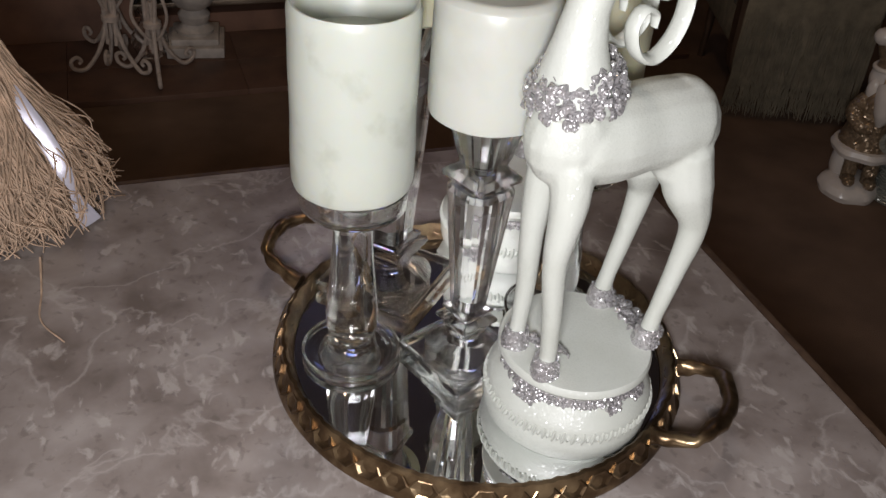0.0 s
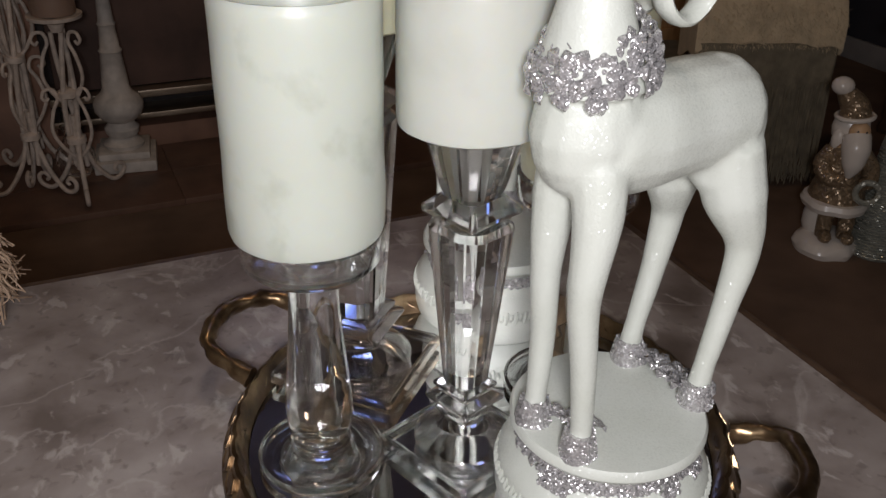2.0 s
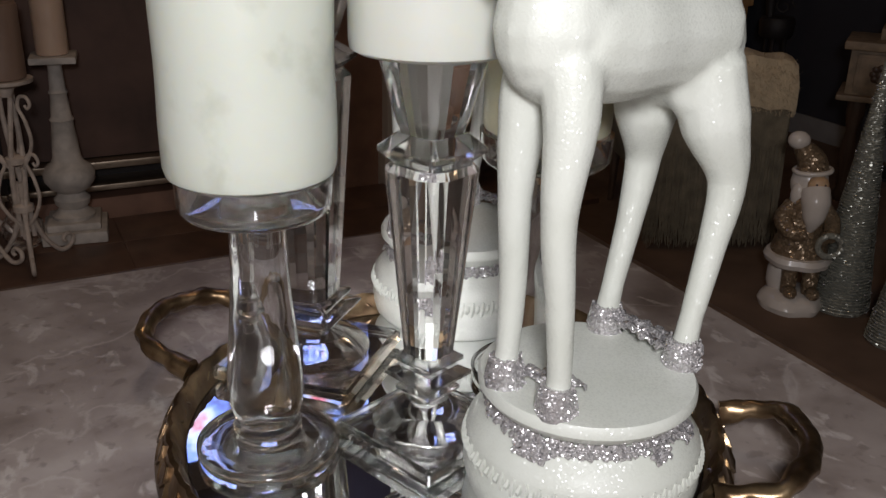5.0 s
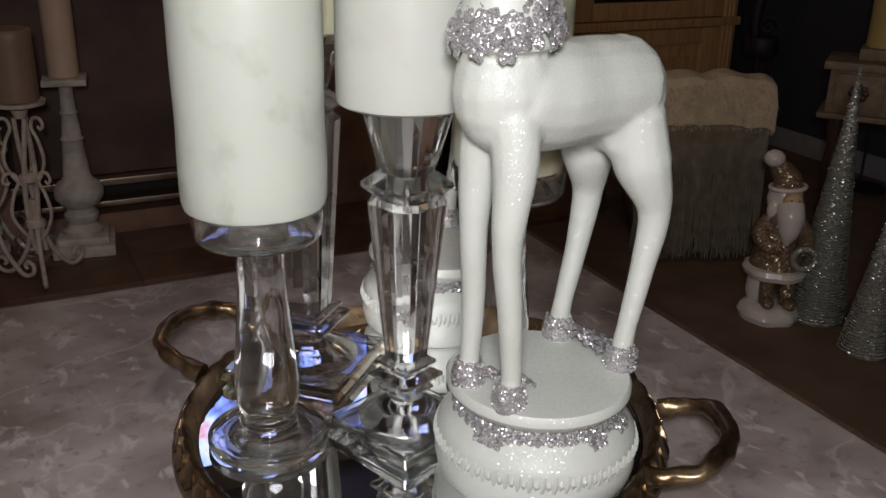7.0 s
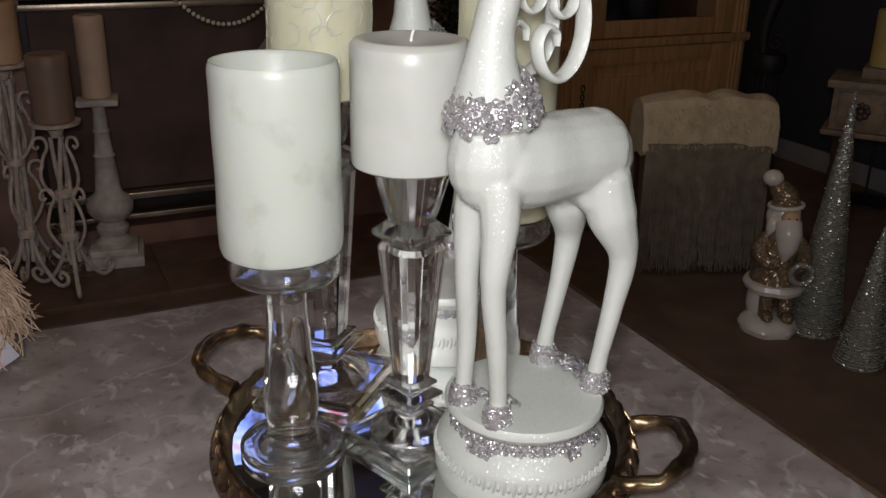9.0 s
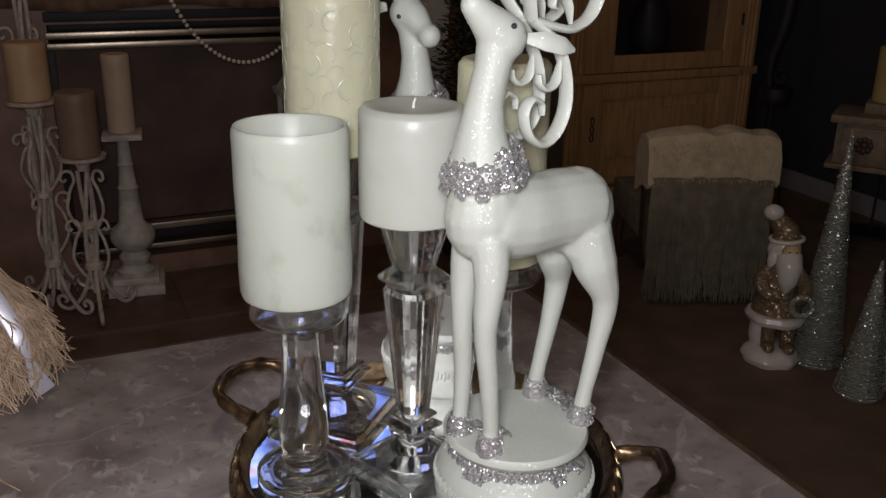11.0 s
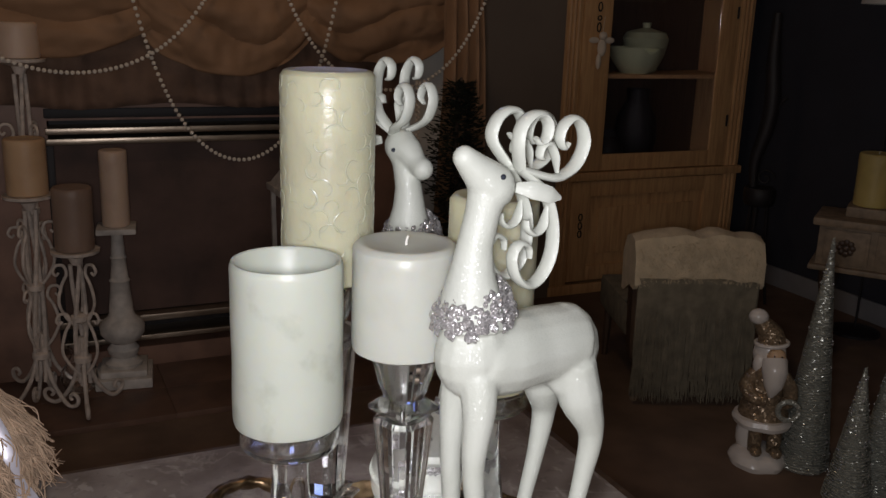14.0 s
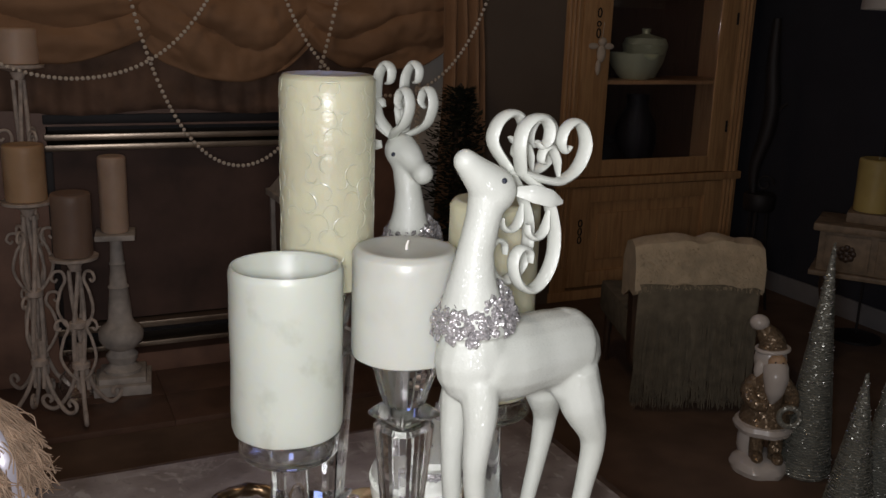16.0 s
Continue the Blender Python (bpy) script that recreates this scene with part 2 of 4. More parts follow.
        made.append(bm.faces.new(rows[-1]))
    for f in made:
        f.material_index = mat
    return bm


def lathe(profile, seg=48, bm=None, centre=(0, 0), caps=True, mat=0, wobble=0.0):
    bm = bm or bmesh.new()
    loops = []
    for r, z in profile:
        loops.append([(centre[0] + max(r, 1e-4) * (1 + wobble * noise.noise((math.cos(a) * 2, math.sin(a) * 2, z * 12))) * math.cos(a),
                       centre[1] + max(r, 1e-4) * (1 + wobble * noise.noise((math.cos(a) * 2, math.sin(a) * 2, z * 12))) * math.sin(a), z)
                      for a in (2 * math.pi * i / seg for i in range(seg))])
    return rings(bm, loops, caps=caps, mat=mat)


def cut_square(profile, bm=None, chamfer=0.28):
    """A prism of square plan with its corners cut, its corners on the axes; profile: half diagonal, height."""
    bm = bm or bmesh.new()
    loops = []
    for d, z in profile:
        loop = []
        for k in range(4):
            a = math.pi / 2 * k
            c, s = math.cos(a), math.sin(a)
            for w, cut in ((-chamfer, 1.0), (-chamfer * 0.4, 0.80), (chamfer * 0.4, 0.80), (chamfer, 1.0)):
                x, y = d * (1 - chamfer * cut), d * w
                loop.append((x * c - y * s, x * s + y * c, z))
        loops.append(loop)
    return rings(bm, loops)


def smooth_line(points, n=8):
    """Catmull-Rom through the points."""
    p = [Vector(q) for q in points]
    p = [2 * p[0] - p[1]] + p + [2 * p[-1] - p[-2]]
    out = []
    for i in range(1, len(p) - 2):
        for k in range(n):
            t = k / n
            a, b, c, d = p[i - 1:i + 3]
            out.append(0.5 * (2 * b + (c - a) * t + (2 * a - 5 * b + 4 * c - d) * t * t + (3 * b - a - 3 * c + d) * t ** 3))
    out.append(p[-2])
    return out


def tube(bm, line, radii, seg=8, flat=1.0, side=None, mat=0):
    """A tube along a line; flat: width over thickness, the width lying along side."""
    n = len(line)
    loops = []
    last = None
    for i, q in enumerate(line):
        d = (line[min(i + 1, n - 1)] - line[max(i - 1, 0)]).normalized()
        if side is not None:
            w = Vector(side)
        elif last is None:
            w = d.orthogonal()
        else:
            w = last
        w = (w - d * w.dot(d)).normalized()
        last = w
        t = d.cross(w)
        f = i / max(n - 1, 1) * (len(radii) - 1)
        k = min(int(f), len(radii) - 2)
        r = radii[k] + (radii[k + 1] - radii[k]) * (f - k)
        loops.append([q + w * (r * flat * math.cos(a)) + t * (r * math.sin(a)) for a in (2 * math.pi * j / seg for j in range(seg))])
    return rings(bm, loops, mat=mat)


def ball(bm, c, r, seg=10, mat=0):
    rows = max(4, seg // 2)
    rx, ry, rz = r if isinstance(r, tuple) else (r, r, r)
    loops = []
    for i in range(rows + 1):
        a = math.pi * (i / rows - 0.5)
        k = max(math.cos(a), 0.02)
        loops.append([(c[0] + rx * k * math.cos(b), c[1] + ry * k * math.sin(b), c[2] + rz * math.sin(a)) for b in (2 * math.pi * j / seg for j in range(seg))])
    return rings(bm, loops, mat=mat)


def fused(bm, voxel, rounds=4):
    """Melts overlapping shells into one smooth skin."""
    me = mesh_of("shells", bm)
    ob = new("shells", me)
    r = ob.modifiers.new("fuse", "REMESH")
    r.mode, r.voxel_size = "VOXEL", voxel
    s = ob.modifiers.new("soften", "SMOOTH")
    s.factor, s.iterations = 0.5, rounds
    dg = bpy.context.evaluated_depsgraph_get()
    out = bpy.data.meshes.new_from_object(ob.evaluated_get(dg))
    bpy.data.objects.remove(ob)
    bm2 = bmesh.new()
    bm2.from_mesh(out)
    return bm2


# ---- the room ----
W0, W1, V0, V1, H = -2.6, 4.2, -2.2, 4.65, 3.6
part("floor", block(W0 - 0.1, W1 + 0.1, V0 - 0.1, V1 + 0.1, -0.1, 0.0), CARPET, at=place(0, 0))
tagged(bpy.data.objects["floor"], "dark brown carpeted floor", "floor", kind="structure")
# west and south walls stay out of view; their paleness serves as fill
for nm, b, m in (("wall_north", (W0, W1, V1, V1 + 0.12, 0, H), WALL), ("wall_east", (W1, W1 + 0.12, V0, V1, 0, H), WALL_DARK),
                 ("wall_west", (W0 - 0.12, W0, V0, V1, 0, H), WALL_BOUNCE), ("wall_south", (W0, W1, V0 - 0.12, V0, 0, H), WALL_BOUNCE)):
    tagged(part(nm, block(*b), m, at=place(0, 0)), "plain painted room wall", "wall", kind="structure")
tagged(part("ceiling", block(W0, W1, V0, V1, H, H + 0.1), CEILING, at=place(0, 0)), "plain dark brown painted ceiling", "ceiling", kind="structure")
tagged(part("wall_return", block(2.16, 2.688, 4.19, 4.648, 0, H), WALL, at=place(0, 0)), "plain brown wall return beside the hutch", "wall", kind="structure")
base = bmesh.new()
box(base, W1 - 0.018, W1 - 0.002, V0 + 0.02, V1 - 0.52, 0.0, 0.12, 0.004)
tagged(part("baseboard", base, TRIM_DIM, at=place(0, 0)), "white painted baseboard along the dark wall", "baseboard", kind="structure")


def fill_lamp(at):
    """An unseen warm fill lamp under the ceiling, added to lift the dark background."""
    g = thing("added_fill_light", at, "unseen warm fill light added under the ceiling", "ceiling light")
    part("ring", lathe([(0.16, 0.0), (0.20, 0.0), (0.20, -0.03), (0.16, -0.03)], 40, caps=False), BRONZE, g)
    lamp = new("background_fill", bpy.data.lights.new("background_fill", "AREA"))
    lamp.data.shape, lamp.data.size, lamp.data.energy, lamp.data.color = "DISK", 0.3, 5.5, (1.0, 0.70, 0.45)
    lamp.matrix_world = at @ pose(0, 0, -0.04)


fill_lamp(place(0.7, 2.1, H - 0.001))


def television(at):
    """A wall screen showing a pale blue picture; it shows in the tray's mirror."""
    g = thing("television", at, "black wall television showing a pale blue picture", "television")
    part("frame", block(-0.56, 0.56, -0.05, -0.001, -0.33, 0.33, 0.006), BLACK, g)
    m, n, l, b = material("lit_screen", 0.3)
    tint(n, l, b, [(0.36, (0.01, 0.01, 0.05)), (0.42, (0.10, 0.16, 0.55)), (0.48, (0.16, 0.28, 0.95)), (0.58, (0.55, 0.66, 1.0)), (0.68, (0.55, 0.10, 0.16))], 5.5, 4, socket="Emission Color")
    b.inputs["Emission Strength"].default_value = 1.5
    part("screen", block(-0.54, 0.54, -0.055, -0.0505, -0.31, 0.31), m, g, "lit screen")


television(place(1.28, 4.649, 3.05))


def fireplace():
    f = thing("fireplace", place(0, 0), "white fireplace surround with brown stone and a black bronze-framed insert", "fireplace")
    for q in ((-0.95, 0.04, 3.9, 4.64, 0.0, 1.62), (1.32, 1.62, 3.9, 4.64, 0.0, 1.62), (0.0405, 1.3195, 3.9, 4.64, 1.12, 1.62), (0.0405, 1.3195, 3.9, 4.64, 0.0, 0.09)):
        part("stone_slip", block(*q), STONE, f, "brown polished stone slip")
    part("firebox", block(0.05, 1.31, 4.02, 4.6, 0.09, 1.12), BLACK, f, "black firebox")
    for u0, u1 in ((-1.23, -0.95), (1.62, 1.90)):
        leg = bmesh.new()
        box(leg, u0, u1, 3.84, 4.64, 0.0, 1.62, 0.006)
        box(leg, u0 - 0.02, u1 + 0.02, 3.82, 4.0, 0.0, 0.2, 0.006)
        box(leg, u0 + 0.05, u1 - 0.05, 3.83, 3.86, 0.26, 1.5, 0.006)
        part("pilaster", leg, PAINT, f, "white painted pilaster")
    part("mantel_shelf", block(-1.35, 1.93, 3.74, 4.64, 1.62, 1.70, 0.01), PAINT, f)
    for z0, z1, y in ((1.018, 1.046, 3.885), (1.062, 1.09, 3.885), (0.125, 0.15, 3.885), (0.215, 0.245, 3.885), (1.13, 1.17, 3.89)):
        part("frame_rail", block(0.03, 1.33, y, 4.03, z0, z1, 0.006), BRONZE if z0 < 1.12 else BLACK, f, "brushed bronze frame rail")
    for u in (0.03, 1.30):
        part("frame_stile", block(u, u + 0.03, 3.89, 4.02, 0.1505, 1.0175, 0.004), BLACK, f, "black frame stile")
    # matte sheet standing in for the dark door glass, so it mirrors nothing
    part("matte_door_glass", block(0.061, 1.299, 3.95, 3.956, 0.25, 1.014), DOOR_GLASS, f, "fireplace door glass as a matte sheet")
    return f


fireplace()
hearth = thing("hearth", place(0, 0), "low dark tiled hearth slab on the carpet", "hearth", kind="structure")
for i in range(5):
    for j in range(2):
        part("tile", block(-0.9 + i * 0.66, -0.9 + i * 0.66 + 0.6585, 3.28 + j * 0.28, 3.28 + j * 0.28 + 0.2785, 0.0, 0.024, 0.001), HEARTH, hearth)


def drape():
    """A swagged cloth hung from the mantel, with gathered folds and a tail."""
    d = thing("swag_drape", place(0, 0), "bronze sheer fabric swag gathered along the mantel", "drape")
    bm = bmesh.new()
    rings(bm, [[(u, 3.775 + 0.008 * math.sin(u * 55 + 2 * math.sin(u * 7)) * (0.4 + f) + 0.01 * noise.noise((u * 4, f * 3, 2)), 1.62 - (0.43 + 0.012 * math.sin(u * 9)) * f) for u in (-0.93 + 2.51 * q / 220 for q in range(221))] for f in (e / 12 for e in range(13))], closed=False, caps=False)
    ob = part("sheer_panel", bm, SHEER, d, "dark sheer gathered panel")
    ob.modifiers.new("cloth", "SOLIDIFY").thickness = 0.003
    for k, (u0, u1, drop) in enumerate(((-0.80, 0.46, 0.27), (0.40, 1.14, 0.33), (1.08, 1.80, 0.28))):
        bm = bmesh.new()
        rows, cols = 48, 72
        loops = []
        for i in range(rows + 1):
            f = i / rows
            loop = []
            for j in range(cols + 1):
                g = j / cols
                sag = math.sin(math.pi * g) ** 0.75
                crowd = 0.72 + 0.28 * sag
                z = 1.74 - f * (0.30 * (1 - sag) * crowd + (0.09 + drop) * sag)
                wave = 3.4 * f + 1.3 * (g - 0.4) * (1 - f) * (-1) ** k + 0.5 * math.sin(g * 5 + k * 2.2) + 0.9 * noise.noise((g * 2.0, f * 1.5, k * 4.0))
                ridge = abs(math.sin(wave * math.pi * 0.62)) ** 0.7
                fold = 0.030 * ridge * (0.35 + 0.65 * sag) + 0.030 * noise.noise((g * 3.3, f * 3.0, k * 3.1)) + 0.008 * noise.noise((g * 15, f * 9, k))
                y = 3.735 - 0.055 * math.sin(math.pi * min(1, f * 1.1)) * sag - fold
                loop.append((u0 + (u1 - u0) * g + 0.012 * noise.noise((f * 4, g * 5, k + 9)), y, z + 0.012 * noise.noise((g * 6, f * 6, k))))
            loops.append(loop)
        rings(bm, loops, closed=False, caps=False)
        ob = part("swag", bm, SWAG, d, "draped swag fold")
        ob.modifiers.new("cloth", "SOLIDIFY").thickness = 0.004
    for u0, u1, z0 in ((1.71, 1.96, 0.50),):
        bm = bmesh.new()
        loops = []
        for i in range(31):
            f = i / 30
            loops.append([(u0 + (u1 - u0) * g * (0.75 + 0.25 * f) + 0.01 * math.sin(f * 5), 3.66 + 0.03 * math.sin(g * 22 + f) + 0.008 * noise.noise((g * 5, f * 4, 7)), 1.74 - (1.74 - z0 - 0.12 * g) * f) for g in (j / 40 for j in range(41))])
        rings(bm, loops, closed=False, caps=False)
        ob = part("tail", bm, SWAG, d, "hanging pleated tail")
        ob.modifiers.new("cloth", "SOLIDIFY").thickness = 0.004
    return d


drape()


def garland(u0, u1, z_top, z_low, v):
    bm = bmesh.new()
    pts = []
    a = 3.2
    k = math.cosh(a) - 1
    for i in range(401):
        s = i / 200 - 1
        pts.append(Vector(((u0 + u1) / 2 + s * (u1 - u0) / 2, v - 0.01 * (1 - s * s), z_low + (z_top - z_low) * (math.cosh(a * s * 0.75) - 1) / (math.cosh(a * 0.75) - 1))))
    run, step = 0.0, 0.0195
    last = pts[0]
    ball(bm, last, 0.0088, 8)
    for p in pts[1:]:
        run += (p - last).length
        last = p
        if run >= step:
            ball(bm, p, 0.0088, 8)
            run = 0.0
    g = thing("pearl_garland", place(0, 0), "string of cream pearl beads looped over the swag", "garland", "pearl garlands on the mantel")
    part("bead_string", bm, PEARL, g)["kind"] = "stuff"
    return g


garland(0.34, 1.20, 1.74, 0.985, 3.585)
garland(-0.42, 0.70, 1.74, 1.34, 3.575)
garland(0.93, 1.90, 1.74, 1.27, 3.57)
garland(1.544, 1.556, 1.36, 0.68, 3.56)


# ---- the marble table ----
def marble_table():
    t = thing("marble_table", place(0, 0), "square table with a grey-brown marble top and dark wooden frame", "table")
    top = bmesh.new()
    box(top, -0.95, 0.858, 0.05, 1.408, 0.765, 0.80, 0.006)
    part("tabletop", top, MARBLE, t, "polished grey-brown marble top")
    edge = bmesh.new()
    box(edge, -0.97, 0.859 + 0.02, 1.4095, 1.432, 0.755, 0.792, 0.004)
    box(edge, 0.8595, 0.88, 0.03, 1.409, 0.755, 0.792, 0.004)
    box(edge, -0.97, -0.951, 0.03, 1.409, 0.755, 0.792, 0.004)
    box(edge, -0.95, 0.859, 0.03, 0.0495, 0.755, 0.792, 0.004)
    part("edge_trim", edge, WALNUT, t, "dark wooden edging")
    ap = bmesh.new()
    box(ap, -0.88, 0.79, 0.12, 1.34, 0.66, 0.764, 0.004)
    part("apron", ap, WALNUT, t)
    for u in (-0.86, 0.70):
        for v in (0.14, 1.25):
            part("leg", block(u, u + 0.07, v, v + 0.07, 0, 0.66, 0.006), WALNUT, t)
    return t


marble_table()


# ---- the tray ----
TOP = 0.80
DECK = 0.816


def tray():
    t = thing("mirror_tray", pose(0.107, 0.945, TOP), "round antique brass tray with a mirrored bottom and hammered rim", "tray")
    part("mirror", lathe([(0.0, 0.006), (0.250, 0.006), (0.250, 0.0155), (0.0, 0.0155)], 96), MIRROR, t, "mirrored tray bottom", smooth=False)
    n = 48
    profile = [(0.251, 0.0), (0.273, 0.0), (0.2790, 0.004), (0.2790, 0.010), (0.2718, 0.026), (0.2665, 0.0385), (0.2625, 0.0405), (0.2590, 0.037), (0.2555, 0.025), (0.2525, 0.018), (0.251, 0.016)]
    rim = bmesh.new()
    loops = []
    for k, (r, z) in enumerate(profile):
        dent = 0.0022 if 4 <= k <= 8 else 0.0
        loops.append([((r - dent * (i % 4 == 2)) * math.cos(2 * math.pi * i / (4 * n)), (r - dent * (i % 4 == 2)) * math.sin(2 * math.pi * i / (4 * n)), z + 0.6 * dent * (i % 4 == 0)) for i in range(4 * n)])
    rings(rim, loops, caps=False)
    part("rim", rim, BRASS, t, "antique brass rim")

    def hexagon(half, long):
        """A shallow hollow hexagon with a bright raised lip."""
        return rings(bmesh.new(), [[(q * half * math.cos(a), q * long * math.sin(a), z) for a in (math.pi / 3 * i + math.pi / 6 for i in range(6))] for q, z in ((1.0, -0.004), (1.0, 0.0006), (0.88, 0.0012), (0.60, 0.0), (0.2, -0.0004))])
    rng = random.Random(3)
    for half, long, r, z, tip, shift, label in ((0.0125, 0.0182, 0.2728, 0.0245, 60, 0.0, "facet"), (0.0080, 0.0172, 0.2580, 0.0300, -66, 0.5, "inner_facet")):
        me = mesh_of(label, hexagon(half, long), BRASS, smooth=False)
        for i in range(n):
            a = 2 * math.pi * (i + shift) / n
            ob = new(label, me)
            ob.parent = t
            ob.matrix_basis = pose(r * math.cos(a), r * math.sin(a), z, rng.uniform(-6, 6), tip + rng.uniform(-6, 6), math.degrees(a))
    for ang, reach, wide in ((146, 0.356, 0.069), (-25, 0.338, 0.070)):
        bm = bmesh.new()
        q = reach - 0.340
        line = smooth_line([(0.262, -wide, 0.036), (0.284 + 0.3 * q, -wide - 0.001, 0.044), (0.312 + 0.7 * q, -wide + 0.004, 0.052), (reach - 0.011, -wide + 0.028, 0.057), (reach, 0.0, 0.058),
                            (reach - 0.011, wide - 0.028, 0.057), (0.312 + 0.7 * q, wide - 0.004, 0.052), (0.284 + 0.3 * q, wide + 0.001, 0.044), (0.262, wide, 0.036)], 6)
        tube(bm, line, [0.0135, 0.0098, 0.0094, 0.0104, 0.0096, 0.0104, 0.0094, 0.0098, 0.0135], 14)
        for v in bm.verts:
            v.co += 0.0034 * noise.noise_vector(v.co * 62.0 + Vector((ang, 0, 0)))
        part("handle", bm, BRASS, t, "hammered brass loop handle", smooth=True, at=pose(0, 0, 0, 0, 0, ang))
    return t


tray()


# ---- candles and their holders ----
def pillar_candle(at, r, h, mat, label, hollow=False, swirl=False, wick=True, group="pillar candles on the tray"):
    c = thing("pillar_candle", at, label, "candle", group)
    if hollow:
        prof = [(0.0, 0.0), (r - 0.008, 0.0), (r - 0.002, 0.003), (r, 0.010)] + [(r * (1 + 0.006 * math.sin(i)), 0.010 + (h - 0.02) * i / 12) for i in range(1, 13)]
        prof += [(r - 0.001, h - 0.005), (r - 0.003, h), (r - 0.006, h - 0.0005), (r - 0.009, h - 0.005), (r - 0.011, h - 0.035), (r - 0.014, h - 0.042), (0.0, h - 0.044)]
    else:
        prof = [(0.0, 0.0), (r - 0.006, 0.0), (r - 0.001, 0.003), (r, 0.010)] + [(r, 0.010 + (h - 0.018) * i / 8) for i in range(1, 9)]
        prof += [(r - 0.0015, h - 0.006), (r - 0.005, h - 0.0015), (r - 0.010, h), (r - 0.016, h - 0.001), (r * 0.5, h - 0.003), (0.0, h - 0.004)]
    part("wax_body", lathe(prof, 64, wobble=0.012), mat, c)
    if wick and not hollow:
        bm = bmesh.new()
        tube(bm, smooth_line([(0, 0, h - 0.008), (0.001, 0, h + 0.002), (0.003, 0.001, h + 0.008)], 4), [0.0020, 0.0018, 0.0014], 6)
        part("wick", bm, WICK, c, "short white wick")
    if swirl:
        rng = random.Random(12)
        for k in range(150):
            z = h * (0.04 + 0.92 * k / 149)
            a0 = 2.399963 * k
            size = rng.uniform(0.012, 0.024)
            spin = rng.uniform(0, 6.283)
            way = rng.choice((-1, 1))
            pts = []
            for i in range(17):
                q = i / 16
                w = spin + way * (4.9 * q)
                rr = size * (1 - 0.66 * q)
                zz = min(max(z + rr * math.sin(w), 0.008), h - 0.008)
                aa = a0 + rr * math.cos(w) / r
                pts.append(Vector(((r - 0.0013) * math.cos(aa), (r - 0.0013) * math.sin(aa), zz)))
            bm = bmesh.new()
            tube(bm, pts, [0.0010, 0.0018, 0.0019, 0.0012], 8)
            part("scroll", bm, mat, c)
    return c


def glass_holder(at, stem, label, cup_r=0.066):
    """Turned clear glass: a disc foot, two rings, a bulbous tapered stem and a shallow cup with a socket."""
    g = thing("glass_candle_holder", at, label, "candle holder", "glass candle holders on the tray")
    s = stem
    taper = [(0.0290, 0.037), (0.0318, 0.044), (0.0338, 0.054), (0.0346, 0.066), (0.0342, 0.080), (0.0325, 0.100), (0.0300, 0.125), (0.0272, 0.155), (0.0250, 0.185), (0.0240, 0.028 + s), (0.0262, 0.036 + s)]
    body = lathe([(0.0, 0.0), (0.059, 0.0), (0.064, 0.002), (0.066, 0.006), (0.066, 0.011), (0.063, 0.0132), (0.060, 0.0120), (0.045, 0.0112), (0.034, 0.0125), (0.0305, 0.0150), (0.0318, 0.0185), (0.0316, 0.0215), (0.0285, 0.0240),
                  (0.0312, 0.0268), (0.0318, 0.0295), (0.0306, 0.0325), (0.0270, 0.0345)] + taper + [(0.0, 0.036 + s)], 64)
    part("stem_and_foot", body, GLASS, g)
    z = 0.0362 + s
    cup = lathe([(0.0, z), (0.040, z), (cup_r - 0.006, z + 0.003), (cup_r - 0.001, z + 0.009), (cup_r, z + 0.034), (cup_r - 0.004, z + 0.034), (cup_r - 0.005, z + 0.013), (cup_r - 0.012, z + 0.008),
                 (0.030, z + 0.008), (0.028, z + 0.014), (0.0225, z + 0.016), (0.0215, z + 0.026), (0.016, z + 0.028), (0.014, z + 0.014), (0.0, z + 0.013)], 64)
    part("cup", cup, GLASS, g)
    return g


def crystal_holder(at, half, z_body, body_h, body_top, body_low, label):
    """Cut crystal: a square bevelled foot with a round dome, stacked collars, a tapered shaft and a flared cup."""
    g = thing("crystal_candlestick", at, label, "candlestick", "crystal candlesticks on the tray")
    foot = cut_square([(half * 0.86, 0.0), (half, 0.006), (half, 0.0170), (half * 0.965, 0.0195), (half * 0.94, 0.0202)], chamfer=0.03)
    part("foot", foot, CRYSTAL, g, smooth=False)
    d = half * 0.59
    dome = lathe([(0.0, 0.0206), (d * 0.97, 0.0206), (d, 0.0225), (d * 0.97, 0.0250), (d * 0.80, 0.0310), (d * 0.60, 0.0385), (d * 0.44, 0.0450), (d * 0.40, 0.0482), (0.0, 0.0482)], 48)
    part("foot_dome", dome, CRYSTAL, g)
    z = 0.0486
    gap = (z_body - z) / 3
    for i, w in enumerate((0.033, 0.0445, 0.036)):
        w *= body_low / 0.030
        z0 = z + gap * i
        part("collar", cut_square([(w * 0.66, z0), (w, z0 + gap * 0.42), (w, z0 + gap * 0.58), (w * 0.66, z0 + gap - 0.0004)], chamfer=0.05), CRYSTAL, g, smooth=False)
    t = z_body + body_h
    part("shaft", cut_square([(body_low, z_body), (body_top, t - 0.006), (body_top * 0.86, t)], chamfer=0.25), CRYSTAL, g, smooth=False)
    part("ring", cut_square([(body_top * 0.72, t + 0.0004), (body_top * 1.00, t + 0.010), (body_top * 1.00, t + 0.014), (body_top * 0.64, t + 0.026)], chamfer=0.08), CRYSTAL, g, smooth=False)
    part("cup", cut_square([(body_top * 0.66, t + 0.0264), (body_top * 0.76, t + 0.036), (body_top * 1.16, t + 0.093)], chamfer=0.25), CRYSTAL, g, smooth=False)
    return t + 0.093


